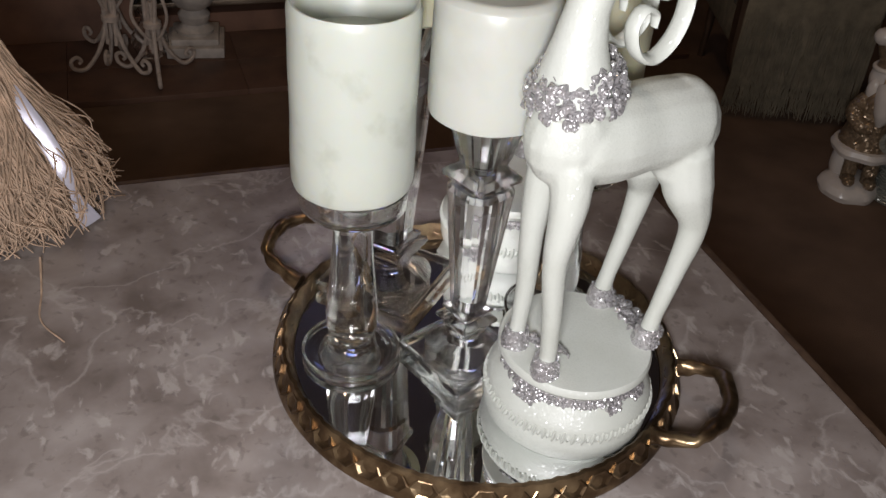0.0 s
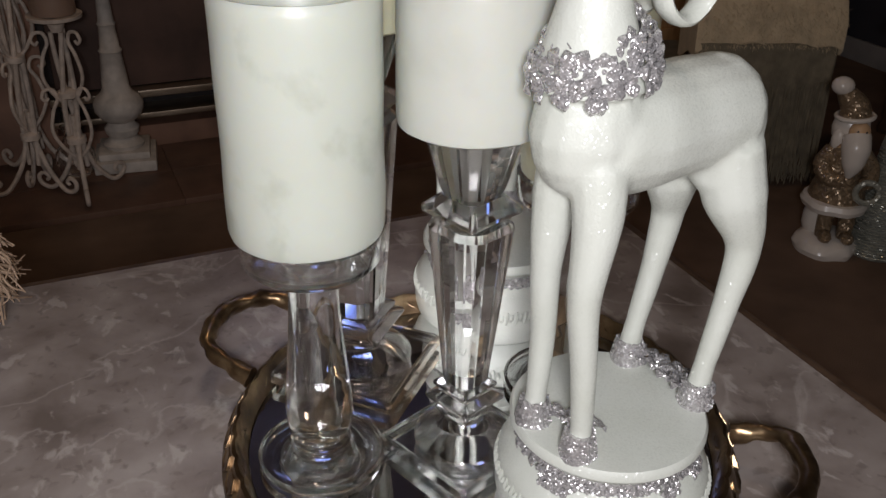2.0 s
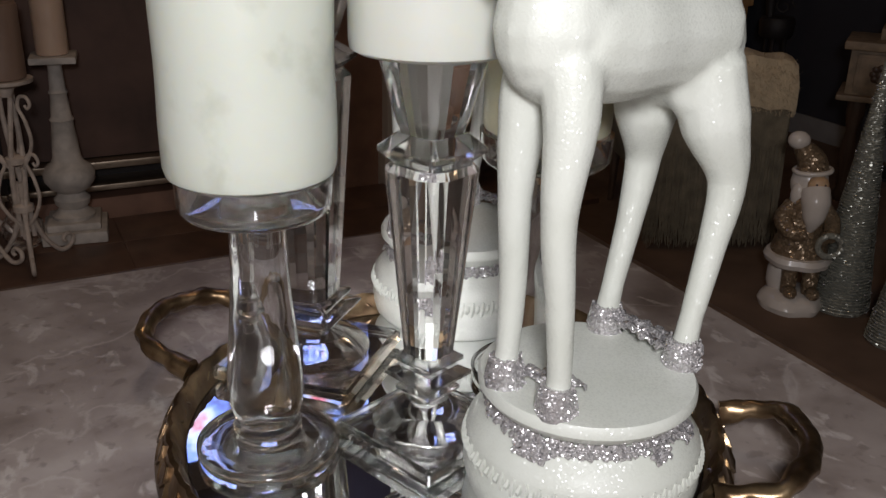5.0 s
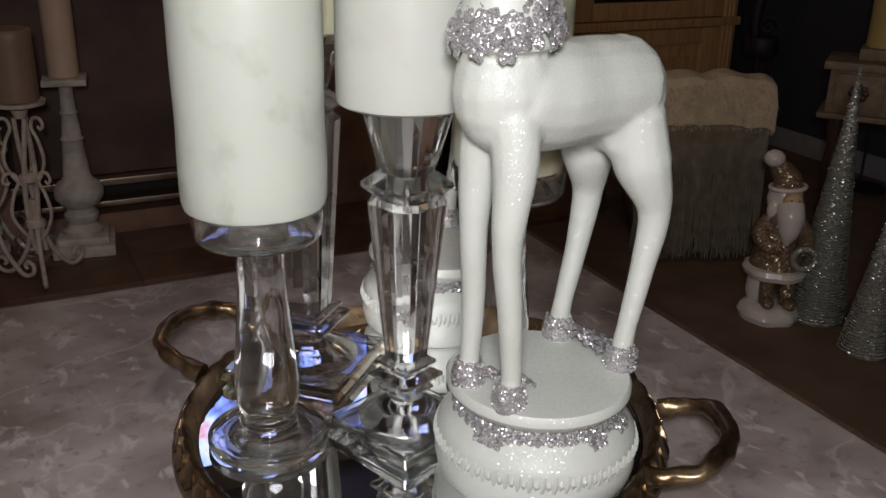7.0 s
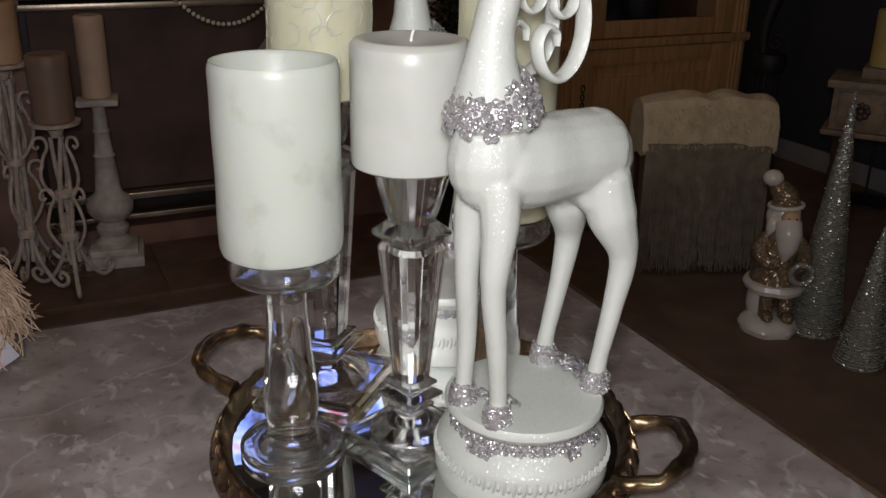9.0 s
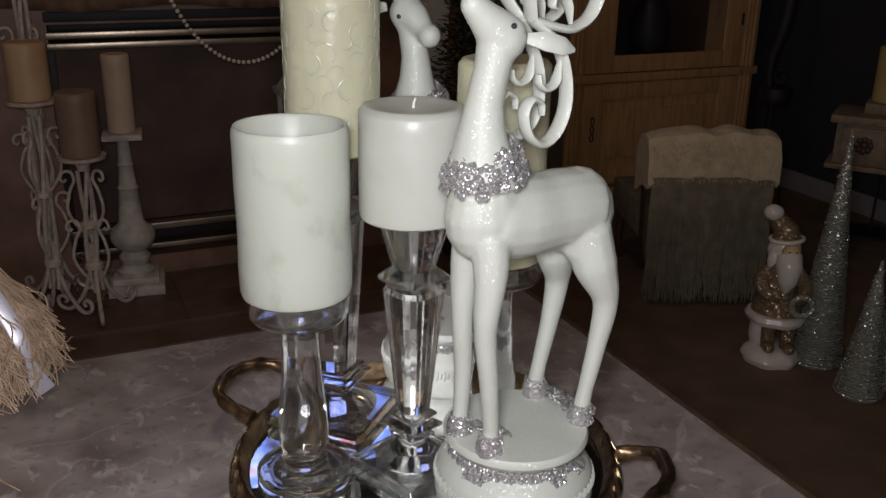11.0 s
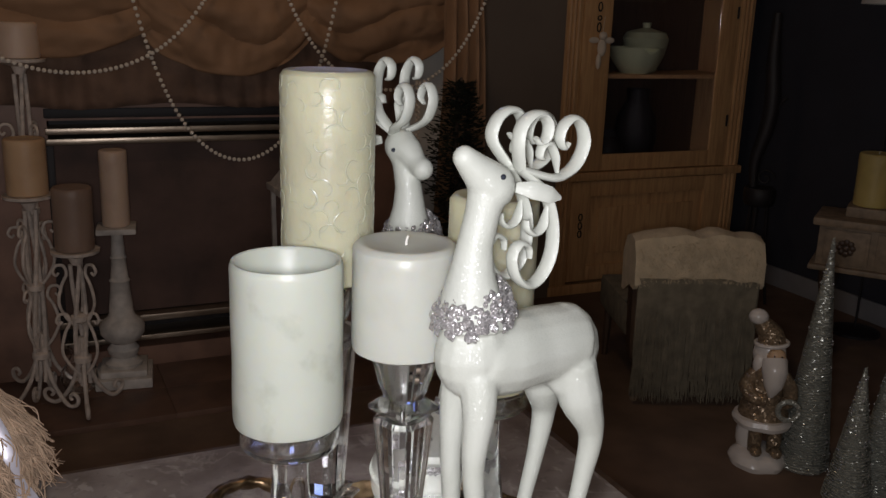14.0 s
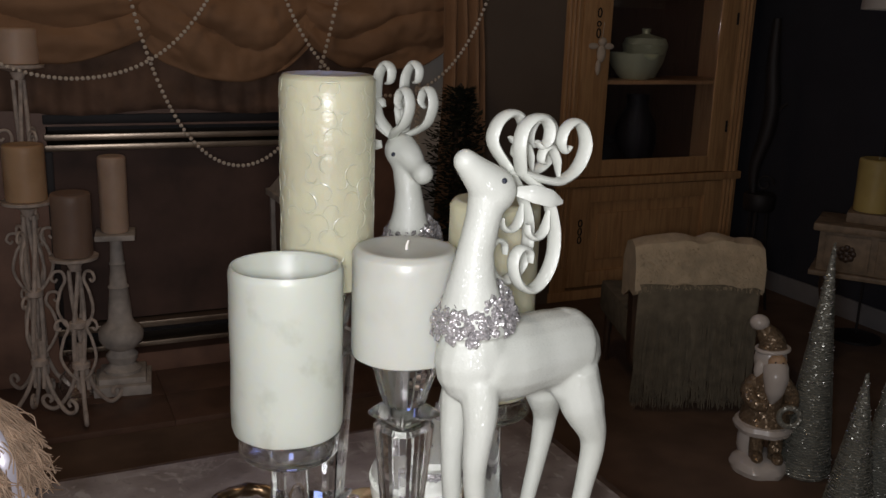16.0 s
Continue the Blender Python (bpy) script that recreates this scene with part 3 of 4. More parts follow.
glass_holder(pose(-0.065, 0.916, DECK), 0.200, "clear turned glass candle holder standing on the mirror tray")
pillar_candle(pose(-0.067, 0.918, DECK + 0.2706), 0.0715, 0.221, WAX_WHITE, "wide mottled white pillar candle with a hollow top on glass", hollow=True)
h2 = crystal_holder(pose(0.085, 0.918, DECK, 0, 0, -6), 0.089, 0.096, 0.181, 0.0505, 0.0285, "cut crystal candlestick with a square foot and tapered faceted shaft")
pillar_candle(pose(0.083, 0.922, DECK + h2 + 0.0005), 0.068, 0.144, WAX_SMOOTH, "smooth white pillar candle with a short wick on crystal")
h3 = crystal_holder(pose(-0.025, 1.076, DECK, 0, 0, 18.5), 0.110, 0.088, 0.238, 0.0620, 0.0420, "taller cut crystal candlestick standing behind on the mirror")
pillar_candle(pose(-0.018, 1.082, DECK + h3 + 0.0005), 0.066, 1.533 - (DECK + h3), WAX_IVORY, "tall ivory pillar candle embossed with scrolls on crystal", swirl=True, wick=False)
glass_holder(pose(0.213, 1.026, DECK), 0.204, "clear turned glass candle holder behind the reindeer figurine")
pillar_candle(pose(0.213, 1.026, DECK + 0.2746), 0.063, 0.282, WAX_IVORY, "ivory pillar candle standing behind the reindeer figurine", wick=False)


# ---- the reindeer ----
def reindeer(at, label, turned_head=False):
    """Seen from its side: s forward, z up, w to its left. One skin, with collar, hooves and pedestal."""
    def P(s, z, w=0.0):
        return Vector((s, w, z))
    bm = bmesh.new()
    tube(bm, smooth_line([P(0.092, 0.300), P(0.06, 0.291), P(0.0, 0.287), P(-0.045, 0.286), P(-0.086, 0.281), P(-0.110, 0.272)], 5), [0.022, 0.047, 0.052, 0.049, 0.050, 0.050, 0.026], 16)
    ball(bm, P(0.066, 0.297), (0.050, 0.044, 0.056), 16)
    ball(bm, P(-0.084, 0.276), (0.052, 0.047, 0.058), 16)
    for w in (0.030, -0.029):
        e = 0.013 if w > 0 else 0.0
        tube(bm, smooth_line([P(0.062 + e, 0.275, w * 0.7), P(0.066 + e, 0.235, w), P(0.071 + e, 0.165, w), P(0.068 + 0.6 * e, 0.095, w), P(0.070, 0.03, w), P(0.072, 0.012, w)], 5), [0.025, 0.0205, 0.0140, 0.0120, 0.0102, 0.0118], 12)
    for w in (0.044, -0.044):
        ball(bm, P(-0.080, 0.262, w * 0.5), (0.040, 0.026, 0.052), 14)
        tube(bm, smooth_line([P(-0.080, 0.262, w * 0.6), P(-0.090, 0.212, w * 0.8), P(-0.105, 0.164, w), P(-0.095, 0.105, w), P(-0.080, 0.045, w), P(-0.074, 0.012, w)], 5), [0.030, 0.029, 0.0168, 0.0128, 0.0106, 0.0120], 12)
    turn = Matrix.Identity(4)
    if turned_head:
        turn = Matrix.Translation(P(0.073, 0.0)) @ Matrix.Rotation(radians(84), 4, "Z") @ Matrix.Translation(P(-0.073, 0.0))

    def T(*a):
        return turn @ P(*a)
    tube(bm, [P(0.072, 0.335), P(0.073, 0.37), T(0.0735, 0.40), T(0.071, 0.43), T(0.062, 0.465), T(0.054, 0.50 - 0.018 * turned_head)], [0.045, 0.0355, 0.0265, 0.0215, 0.0205, 0.0235] if not turned_head else [0.043, 0.033, 0.025, 0.0205, 0.0195, 0.022], 16)
    if turned_head:
        skull = [(0.052, 0.490, 0.0265), (0.070, 0.483, 0.0222), (0.089, 0.470, 0.0152), (0.102, 0.462, 0.0156)]
    else:
        skull = [(0.048, 0.498, 0.0275), (0.061, 0.509, 0.0240), (0.077, 0.522, 0.0185), (0.091, 0.534, 0.0145)]
    line = smooth_line([T(s, z) for s, z, r in skull], 4)
    tube(bm, line, [r for s, z, r in skull], 14)
    ball(bm, T(skull[0][0], skull[0][1]), skull[0][2], 14)
    ball(bm, T(skull[-1][0], skull[-1][1]), skull[-1][2] * (1.12 if turned_head else 1.0), 12)
    skin = fused(bm, 0.0034, 5)
    # ears
    for w in (1, -1):
        ear = smooth_line([T(0.030, 0.498, 0.020 * w), T(0.012, 0.495, 0.031 * w), T(-0.008, 0.489, 0.038 * w), T(-0.024, 0.484, 0.040 * w)], 4)
        tube(skin, ear, [0.006, 0.0112, 0.0105, 0.0025], 10, 0.38, turn.to_3x3() @ Vector((0, 1, 0.2)))
        ball(skin, T(skull[1][0] - 0.007, skull[1][1] + 0.004, 0.0245 * w), 0.0034, 10, mat=2)
    # scrolled antlers
    for w in (0.021, -0.024):
        sets = [[(0.012, 0.52), (0.030, 0.547), (0.026, 0.567), (0.010, 0.579), (-0.010, 0.580), (-0.023, 0.569), (-0.022, 0.554), (-0.010, 0.547), (-0.001, 0.553)],
                [(0.004, 0.518), (-0.030, 0.506), (-0.054, 0.508), (-0.077, 0.519), (-0.091, 0.542), (-0.084, 0.564), (-0.067, 0.574), (-0.049, 0.567), (-0.042, 0.552), (-0.050, 0.540), (-0.060, 0.545)],
                [(0.004, 0.514), (-0.022, 0.490), (-0.042, 0.455), (-0.045, 0.418), (-0.031, 0.390), (-0.006, 0.377), (0.020, 0.389), (0.031, 0.414), (0.020, 0.430), (0.001, 0.425), (-0.002, 0.411)],
                [(0, 0), (-0.046, 0.508), (-0.040, 0.530), (-0.028, 0.545), (-0.014, 0.543), (-0.010, 0.532), (-0.018, 0.528)],
                [(0, 0), (-0.030, 0.472), (-0.024, 0.448), (-0.008, 0.440), (0.006, 0.447), (0.008, 0.458)]]
        if turned_head:
            sets = [[(0.05, 0.515), (0.068, 0.522), (0.088, 0.536), (0.098, 0.562), (0.090, 0.582), (0.076, 0.580), (0.070, 0.564), (0.078, 0.555)],
                    [(0.04, 0.515), (0.032, 0.540), (0.026, 0.570), (0.030, 0.600), (0.046, 0.618), (0.060, 0.610), (0.058, 0.594), (0.049, 0.590)],
                    [(0.04, 0.515), (0.024, 0.530), (0.020, 0.552), (0.030, 0.564), (0.039, 0.555)]]
        for k, pts in enumerate(sets):
            big = 1.0 if k < 3 else 0.75
            root = T(*((0.045, 0.510) if turned_head else (0.016, 0.517)), 0.010 if w > 0 else -0.010)
            start = [root] if k < 3 else []
            line = smooth_line(start + [turn @ P(s if turned_head else 0.032 - 0.85 * (0.032 - s), z, w * (1 + 0.18 * (k == 1))) for s, z in pts[1:]], 6)
            tube(skin, line, [0.0046 * big if k < 3 else 0.0012, 0.0050 * big, 0.0050 * big, 0.0046 * big, 0.0040 * big, 0.0022], 10, 2.2 if not turned_head else 2.0, turn.to_3x3() @ Vector((0, 1, 0)))
    # glittered collar and hooves
    rng = random.Random(5)

    def flower(c, out, r):
        out = Vector(out).normalized()
        a = out.orthogonal().normalized()
        b = out.cross(a)
        for k in range(5):
            q = 2 * math.pi * k / 5 + rng.random()
            dd = a * math.cos(q) + b * math.sin(q)
            lift = rng.uniform(0.12, 0.42)
            tube(skin, [c, c + dd * r * 0.40 + out * r * lift, c + dd * r * 0.78 + out * r * (lift + 0.08), c + dd * r * 1.06 + out * r * lift * 0.5], [r * 0.06, r * 0.15, r * 0.14, r * 0.03], 6, 2.7, out.cross(dd), mat=1)
        ball(skin, c + out * r * 0.32, r * 0.17, 6, mat=1)
    for k in range(13):
        q = 2 * math.pi * k / 13
        for dz, rr in ((0.0, 0.0150), (-0.013, 0.0140), (0.011, 0.0115)):
            q2 = q + dz * 9
            rad = 0.0372 - dz * 0.45
            c = P(0.069 + rad * math.cos(q2) * 1.02, 0.361 + dz - 0.009 * math.cos(q2), rad * 0.96 * math.sin(q2))
            flower(c, (math.cos(q2), math.sin(q2), 0.15), rr * (0.85 + 0.3 * rng.random()))
    for s, w in ((0.071, 0.030), (0.071, -0.029), (-0.074, 0.044), (-0.074, -0.044)):
        tube(skin, [P(s, -0.001, w), P(s + 0.001, 0.012, w), P(s, 0.024, w)], [0.0172, 0.0164, 0.0130], 20, mat=1)
        for k in range(150):
            q, f = rng.uniform(0, 6.283), rng.random()
            rad = 0.0175 - 0.0048 * f
            ball(skin, P(s + rad * math.cos(q), 0.001 + 0.026 * f, w + rad * math.sin(q)), (0.0008 + 0.0012 * rng.random(), 0.0016, 0.0016), 4, mat=1)
    for k in range(9):
        f = k / 8
        flower(P(-0.080 + 0.010 * math.sin(k * 2.1), 0.008, -0.040 + 0.080 * f), (rng.uniform(-1, 1), rng.uniform(-0.4, 0.4), 1.4), 0.0145)
    for k in range(4):
        flower(P(0.055 - 0.006 * k, 0.006, -0.018 + 0.012 * k), (rng.uniform(-1, 1), 0.2, 1.3), 0.011)
    # pedestal
    zp = -0.110
    prof = [(0.0, zp), (0.097, zp), (0.102, zp + 0.006), (0.105, zp + 0.020), (0.1045, zp + 0.030), (0.103, zp + 0.034), (0.1035, zp + 0.050), (0.102, zp + 0.056), (0.094, zp + 0.066), (0.083, zp + 0.076),
            (0.077, zp + 0.082), (0.079, zp + 0.086), (0.088, zp + 0.092), (0.0945, zp + 0.100), (0.0945, zp + 0.106), (0.092, zp + 0.110), (0.0, zp + 0.110)]
    lathe(prof, 72, skin)
    for k in range(56):
        q = 2 * math.pi * k / 56
        drop = 0.5 + 0.5 * math.sin(q * 7) * math.sin(q * 3 + 1)
        for j in range(1 + int(1.7 * drop)):
            c = P((0.082 + 0.007 * j) * math.cos(q), zp + 0.080 - 0.007 * j, (0.082 + 0.007 * j) * math.sin(q))
            flower(c, (math.cos(q), math.sin(q), 0.9), 0.0070 + 0.002 * rng.random())
    for k in range(110):
        q = 2 * math.pi * k / 110
        tilt = 0.0036 if k % 2 else 0.0
        tube(skin, [P(0.1030 * math.cos(q - 0.01), zp + 0.038 - tilt, 0.1030 * math.sin(q - 0.01)), P(0.1045 * math.cos(q), zp + 0.043, 0.1045 * math.sin(q)), P(0.1030 * math.cos(q + 0.01), zp + 0.048 + tilt, 0.1030 * math.sin(q + 0.01))], [0.0016, 0.0030, 0.0016], 5)
    ob = part("reindeer_figurine", skin, (RESIN, SILVER, EYE_BLACK), at=at)
    for p in ob.data.polygons:
        if p.material_index == 1:
            p.use_smooth = False
    return tagged(ob, label, "figurine", "reindeer figurines on the tray")


heading = math.degrees(math.atan2(-0.529, -0.849))
reindeer(pose(0.214, 0.842, 0.926, 0, 0, heading), "white glittered reindeer figurine with scrolled antlers on a round pedestal")
reindeer(pose(0.158, 1.206, 0.926, 0, 0, -138), "second white reindeer figurine with its head turned aside", True)


# ---- hearth things ----
def scroll(bm, c, r, a0, turns, away, rad=0.006, side=(0, 1, 0), grow=0.0):
    pts = []
    n = int(14 * abs(turns)) + 4
    for i in range(n + 1):
        f = i / n
        a = a0 + 2 * math.pi * turns * f
        rr = r * (1 - 0.72 * f)
        pts.append(Vector((c[0] + away * rr * math.cos(a), c[1], c[2] + rr * math.sin(a))))
    tube(bm, pts, [rad, rad, rad * 0.8], 7)


def iron_stick(at, height, wax, r, h, label, candle_label):
    """A wrought iron stand: twisted rods, scrolls, three curled feet and a dish."""
    g = thing("iron_candle_stand", at, label, "candle stand", "iron candle stands on the hearth")
    for k in range(3):
        q = 2 * math.pi * k / 3
        bm = bmesh.new()
        line = smooth_line([(0.022 * math.cos(q + f * 3), 0.022 * math.sin(q + f * 3), 0.10 + (height - 0.16) * f) for f in (i / 8 for i in range(9))], 5)
        tube(bm, line, [0.008, 0.0095, 0.008], 8)
        part("rod", bm, IRON, g)
        foot = bmesh.new()
        c, s = math.cos(q + 0.4), math.sin(q + 0.4)
        prof = [(0.012, 0.30), (0.018, 0.20), (0.05, 0.10), (0.095, 0.035), (0.13, 0.012), (0.165, 0.026), (0.170, 0.055), (0.148, 0.068), (0.132, 0.052), (0.142, 0.040)]
        tube(foot, smooth_line([(a * c, a * s, z) for a, z in prof], 5), [0.0085, 0.0085, 0.008, 0.0065], 8)
        part("foot", foot, IRON, g)
        for z0, rr in ((height * 0.42, 0.07), (height * 0.72, 0.06)):
            b2 = bmesh.new()
            prof = [(0.014, z0 - 0.13), (0.05, z0 - 0.085), (0.075, z0 - 0.02), (0.06, z0 + 0.05), (0.04, z0 + 0.09), (0.05, z0 + 0.125), (0.078, z0 + 0.128), (0.09, z0 + 0.105), (0.078, z0 + 0.09), (0.068, z0 + 0.10)]
            tube(b2, smooth_line([(a * math.cos(q + 1.2), a * math.sin(q + 1.2), z) for a, z in prof], 5), [0.006, 0.0065, 0.006, 0.005], 7)
            part("scroll", b2, IRON, g)
    for z in (0.19, height * 0.55):
        part("collar", lathe([(0.02, z), (0.034, z + 0.008), (0.034, z + 0.028), (0.02, z + 0.036)], 20), IRON, g)
    part("dish", lathe([(0.0, height - 0.06), (0.018, height - 0.06), (0.03, height - 0.03), (r + 0.016, height - 0.012), (r + 0.018, height), (r + 0.008, height), (0.0, height - 0.004)], 36), IRON, g)
    pillar_candle(at @ pose(0, 0, height + 0.0005), r, h, wax, candle_label, wick=False, group="pillar candles on the hearth")
    return g


HEARTH_TOP = 0.0245
iron_stick(pose(-1.01, 3.32, HEARTH_TOP, 0, 0, 25), 0.655, WAX_BROWN, 0.072, 0.245, "whitewashed iron candle stand with scrolls and curled feet", "brown pillar candle on an iron stand")
iron_stick(pose(-1.18, 3.36, HEARTH_TOP, 0, 0, 70), 0.86, WAX_TAN, 0.074, 0.215, "taller whitewashed iron candle stand with scrolls", "tan pillar candle on a tall iron stand")
iron_stick(pose(-1.22, 3.50, HEARTH_TOP, 0, 0, 10), 1.36, WAX_PINK, 0.078, 0.135, "tallest whitewashed iron candle stand on the hearth", "pale cream pillar candle on the tallest iron stand")


def column_stick(at):
    g = thing("column_candle_stand", at, "distressed white turned wooden candle stand with a square base", "candle stand")
    b = bmesh.new()
    box(b, -0.115, 0.115, -0.115, 0.115, 0.0, 0.045, 0.008)
    box(b, -0.095, 0.095, -0.095, 0.095, 0.0455, 0.075, 0.01)
    part("base", b, DISTRESSED, g)
    prof = [(0.0, 0.0755), (0.075, 0.0755), (0.078, 0.09), (0.06, 0.10), (0.05, 0.115), (0.062, 0.13), (0.065, 0.15), (0.052, 0.165), (0.046, 0.175), (0.07, 0.19), (0.09, 0.22), (0.092, 0.25), (0.078, 0.275), (0.058, 0.29),
            (0.05, 0.31), (0.046, 0.36), (0.038, 0.44), (0.043, 0.45), (0.036, 0.46), (0.029, 0.54), (0.034, 0.55), (0.028, 0.56), (0.024, 0.64), (0.03, 0.66), (0.0, 0.66)]
    part("shaft", lathe(prof, 36), DISTRESSED, g)
    part("plate", block(-0.078, 0.078, -0.078, 0.078, 0.6605, 0.685, 0.006), DISTRESSED, g)
    return g


col = ROOM @ pose(0.27, 3.70, HEARTH_TOP, 0, 0, -8)
column_stick(col)
pillar_candle(col @ pose(0, 0, 0.6855), 0.055, 0.315, WAX_PINK, "slim pale pink pillar candle on a turned stand", wick=False, group="pillar candles on the hearth")


def floor_glass(at):
    b = lathe([(0.0, 0.0), (0.05, 0.0), (0.06, 0.01), (0.075, 0.05), (0.07, 0.09), (0.04, 0.13), (0.025, 0.16), (0.04, 0.19), (0.037, 0.19), (0.021, 0.16), (0.036, 0.128), (0.065, 0.088), (0.07, 0.05), (0.055, 0.014), (0.0, 0.008)], 32)
    g = thing("glass_vase", at, "small clear glass vase between the iron stands", "vase")
    part("vase_body", b, GLASS, g)


floor_glass(pose(-1.08, 3.50, HEARTH_TOP))


def lantern(at):
    g = thing("lantern", at, "pale painted wooden lantern standing on the hearth", "lantern")
    part("base", block(-0.1, 0.1, -0.1, 0.1, 0, 0.03, 0.004), DISTRESSED, g)
    for x in (-0.085, 0.085):
        for y in (-0.085, 0.085):
            bm = bmesh.new()
            tube(bm, [Vector((x, y, 0.0302)), Vector((x * 1.12, y * 1.12, 0.80))], [0.013, 0.013], 4)
            part("post", bm, DISTRESSED, g, smooth=False)
    part("cornice", block(-0.12, 0.12, -0.12, 0.12, 0.8002, 0.83, 0.005), DISTRESSED, g)
    roof = cut_square([(0.15, 0.8305), (0.09, 0.90), (0.03, 0.93)], chamfer=0.02)
    part("roof", roof, DISTRESSED, g, smooth=False, at=pose(0, 0, 0, 0, 0, 45))


lantern(ROOM @ pose(1.03, 3.63, HEARTH_TOP))


def evergreen(at):
    """A dark potted evergreen: a stem with many small sprays."""
    g = thing("evergreen_plant", at, "dark artificial evergreen plant beside the fireplace", "plant")
    part("pot", lathe([(0.0, 0.0), (0.10, 0.0), (0.13, 0.22), (0.14, 0.24), (0.12, 0.24), (0.11, 0.20), (0.0, 0.20)], 28), BLACK, g)
    st = bmesh.new()
    tube(st, smooth_line([(0, 0, 0.2), (0.01, 0, 0.6), (-0.01, 0.01, 1.0), (0, 0, 1.32)], 5), [0.02, 0.014, 0.006], 7)
    part("trunk", st, WALNUT, g)
    rng = random.Random(3)
    bm = bmesh.new()
    for k in range(4200):
        z = rng.uniform(0.30, 1.30)
        q = rng.uniform(0, 6.283)
        reach = 0.20 * math.sin(math.pi * min(1.0, (z - 0.22) / 1.12)) ** 0.6 * rng.uniform(0.15, 1.0) * (0.75 + 0.7 * noise.noise((2 * math.cos(q), 2 * math.sin(q), z * 5)))
        c = Vector((reach * math.cos(q), reach * math.sin(q), z))
        d = Vector((math.cos(q), math.sin(q), rng.uniform(-0.3, 0.7))).normalized()
        s = d.cross(Vector((0, 0, 1))).normalized() * 0.014
        n = d.cross(s).normalized() * 0.003
        L = rng.uniform(0.022, 0.045)
        v = [bm.verts.new(p) for p in (c, c + d * L * 0.5 + s + n, c + d * L, c + d * L * 0.5 - s + n)]
        bm.faces.new((v[0], v[1], v[2]))
        bm.faces.new((v[0], v[2], v[3]))
    part("crown", bm, LEAF, g, smooth=False)


evergreen(ROOM @ pose(1.78, 3.60, 0.0))


# ---- raffia bundle on the table ----
def raffia(at):
    g = thing("raffia_bundle", at, "shaggy natural raffia bundle tied with satin ribbon on the marble", "decoration")
    rng = random.Random(8)
    bm = bmesh.new()
    shape = ((0.335, 0.018), (0.255, 0.052), (0.165, 0.099), (0.085, 0.137), (0.012, 0.160))

    def spread(z):
        for (z1, r1), (z0, r0) in zip(shape, shape[1:]):
            if z >= z0:
                return r0 + (r1 - r0) * (z - z0) / (z1 - z0)
        return shape[-1][1]
    for lock in range(150):
        q = rng.uniform(0, 6.283)
        sway = rng.gauss(0, 0.5)
        z_end = 0.008 + 0.13 * rng.random() ** 1.8
        depth = rng.uniform(0.84, 1.03)
        flick = rng.uniform(-0.006, 0.046) if z_end > 0.03 else rng.uniform(0, 0.02)
        for k in range(18):
            pts = []
            q2, sw = q + rng.gauss(0, 0.08), sway + rng.gauss(0, 0.28)
            ze = max(0.004, z_end + rng.gauss(0, 0.016))
            for f in (0.0, 0.25, 0.5, 0.75, 0.92, 1.0):
                z = 0.335 + (ze - 0.335) * f
                rad = spread(z) * (depth + (1 - depth) * (1 - f)) + flick * max(0, f - 0.6) * 2.5 + rng.gauss(0, 0.0055)
                a = q2 + sw * f * f + rng.gauss(0, 0.05)
                pts.append(Vector((rad * math.cos(a), rad * math.sin(a), max(0.003, z + rng.gauss(0, 0.004) + 0.4 * flick * max(0, f - 0.8)))))
            tube(bm, smooth_line(pts, 4), [0.0013, 0.0014, 0.0013, 0.0009], 4)
    s = part("raffia_skirt", bm, RAFFIA, g, "loose raffia strands")
    s["kind"] = "stuff"
    core = bmesh.new()
    lathe([(0.0, 0.0), (0.12, 0.0), (0.118, 0.05), (0.098, 0.12), (0.060, 0.21), (0.02, 0.31), (0.0, 0.32)], 32, core)
    part("core", core, RAFFIA, g)
    for pts, wide, turn in (([(0.005, 0.045, 0.268), (0.040, 0.018, 0.228), (0.068, -0.002, 0.200), (0.096, -0.014, 0.167), (0.120, -0.026, 0.130), (0.136, -0.036, 0.098), (0.145, -0.040, 0.072), (0.150, -0.040, 0.050), (0.155, -0.038, 0.028), (0.162, -0.032, 0.004)],
                             [0.0135, 0.0140, 0.0145, 0.0130, 0.0125, 0.0115, 0.0050, 0.0095, 0.0140, 0.0165], (0.75, 0.55, 0.30)),
                            ([(-0.02, -0.07, 0.24), (0.01, -0.115, 0.15), (0.03, -0.150, 0.08), (0.04, -0.165, 0.03)], [0.012, 0.012, 0.009, 0.012], (0.9, 0.2, 0.2))):
        bm = bmesh.new()
        line = [p + Vector((0.009, -0.020, 0.007)) for p in smooth_line(pts, 6)]
        tube(bm, line, [0.09 * x for x in wide], 10, 11.0, turn)
        part("ribbon", bm, SATIN, g, "silver satin ribbon")
    for pts in ([(0.13, -0.16, 0.02), (0.15, -0.22, 0.004), (0.17, -0.28, 0.003), (0.215, -0.32, 0.003)], [(0.02, -0.2, 0.02), (0.09, -0.33, 0.003), (0.14, -0.37, 0.003)]):
        bm = bmesh.new()
        tube(bm, smooth_line(pts, 6), [0.0016, 0.0014, 0.001], 5)
        part("strand", bm, RAFFIA, g)


raffia(pose(-0.665, 1.24, TOP + 0.0005))


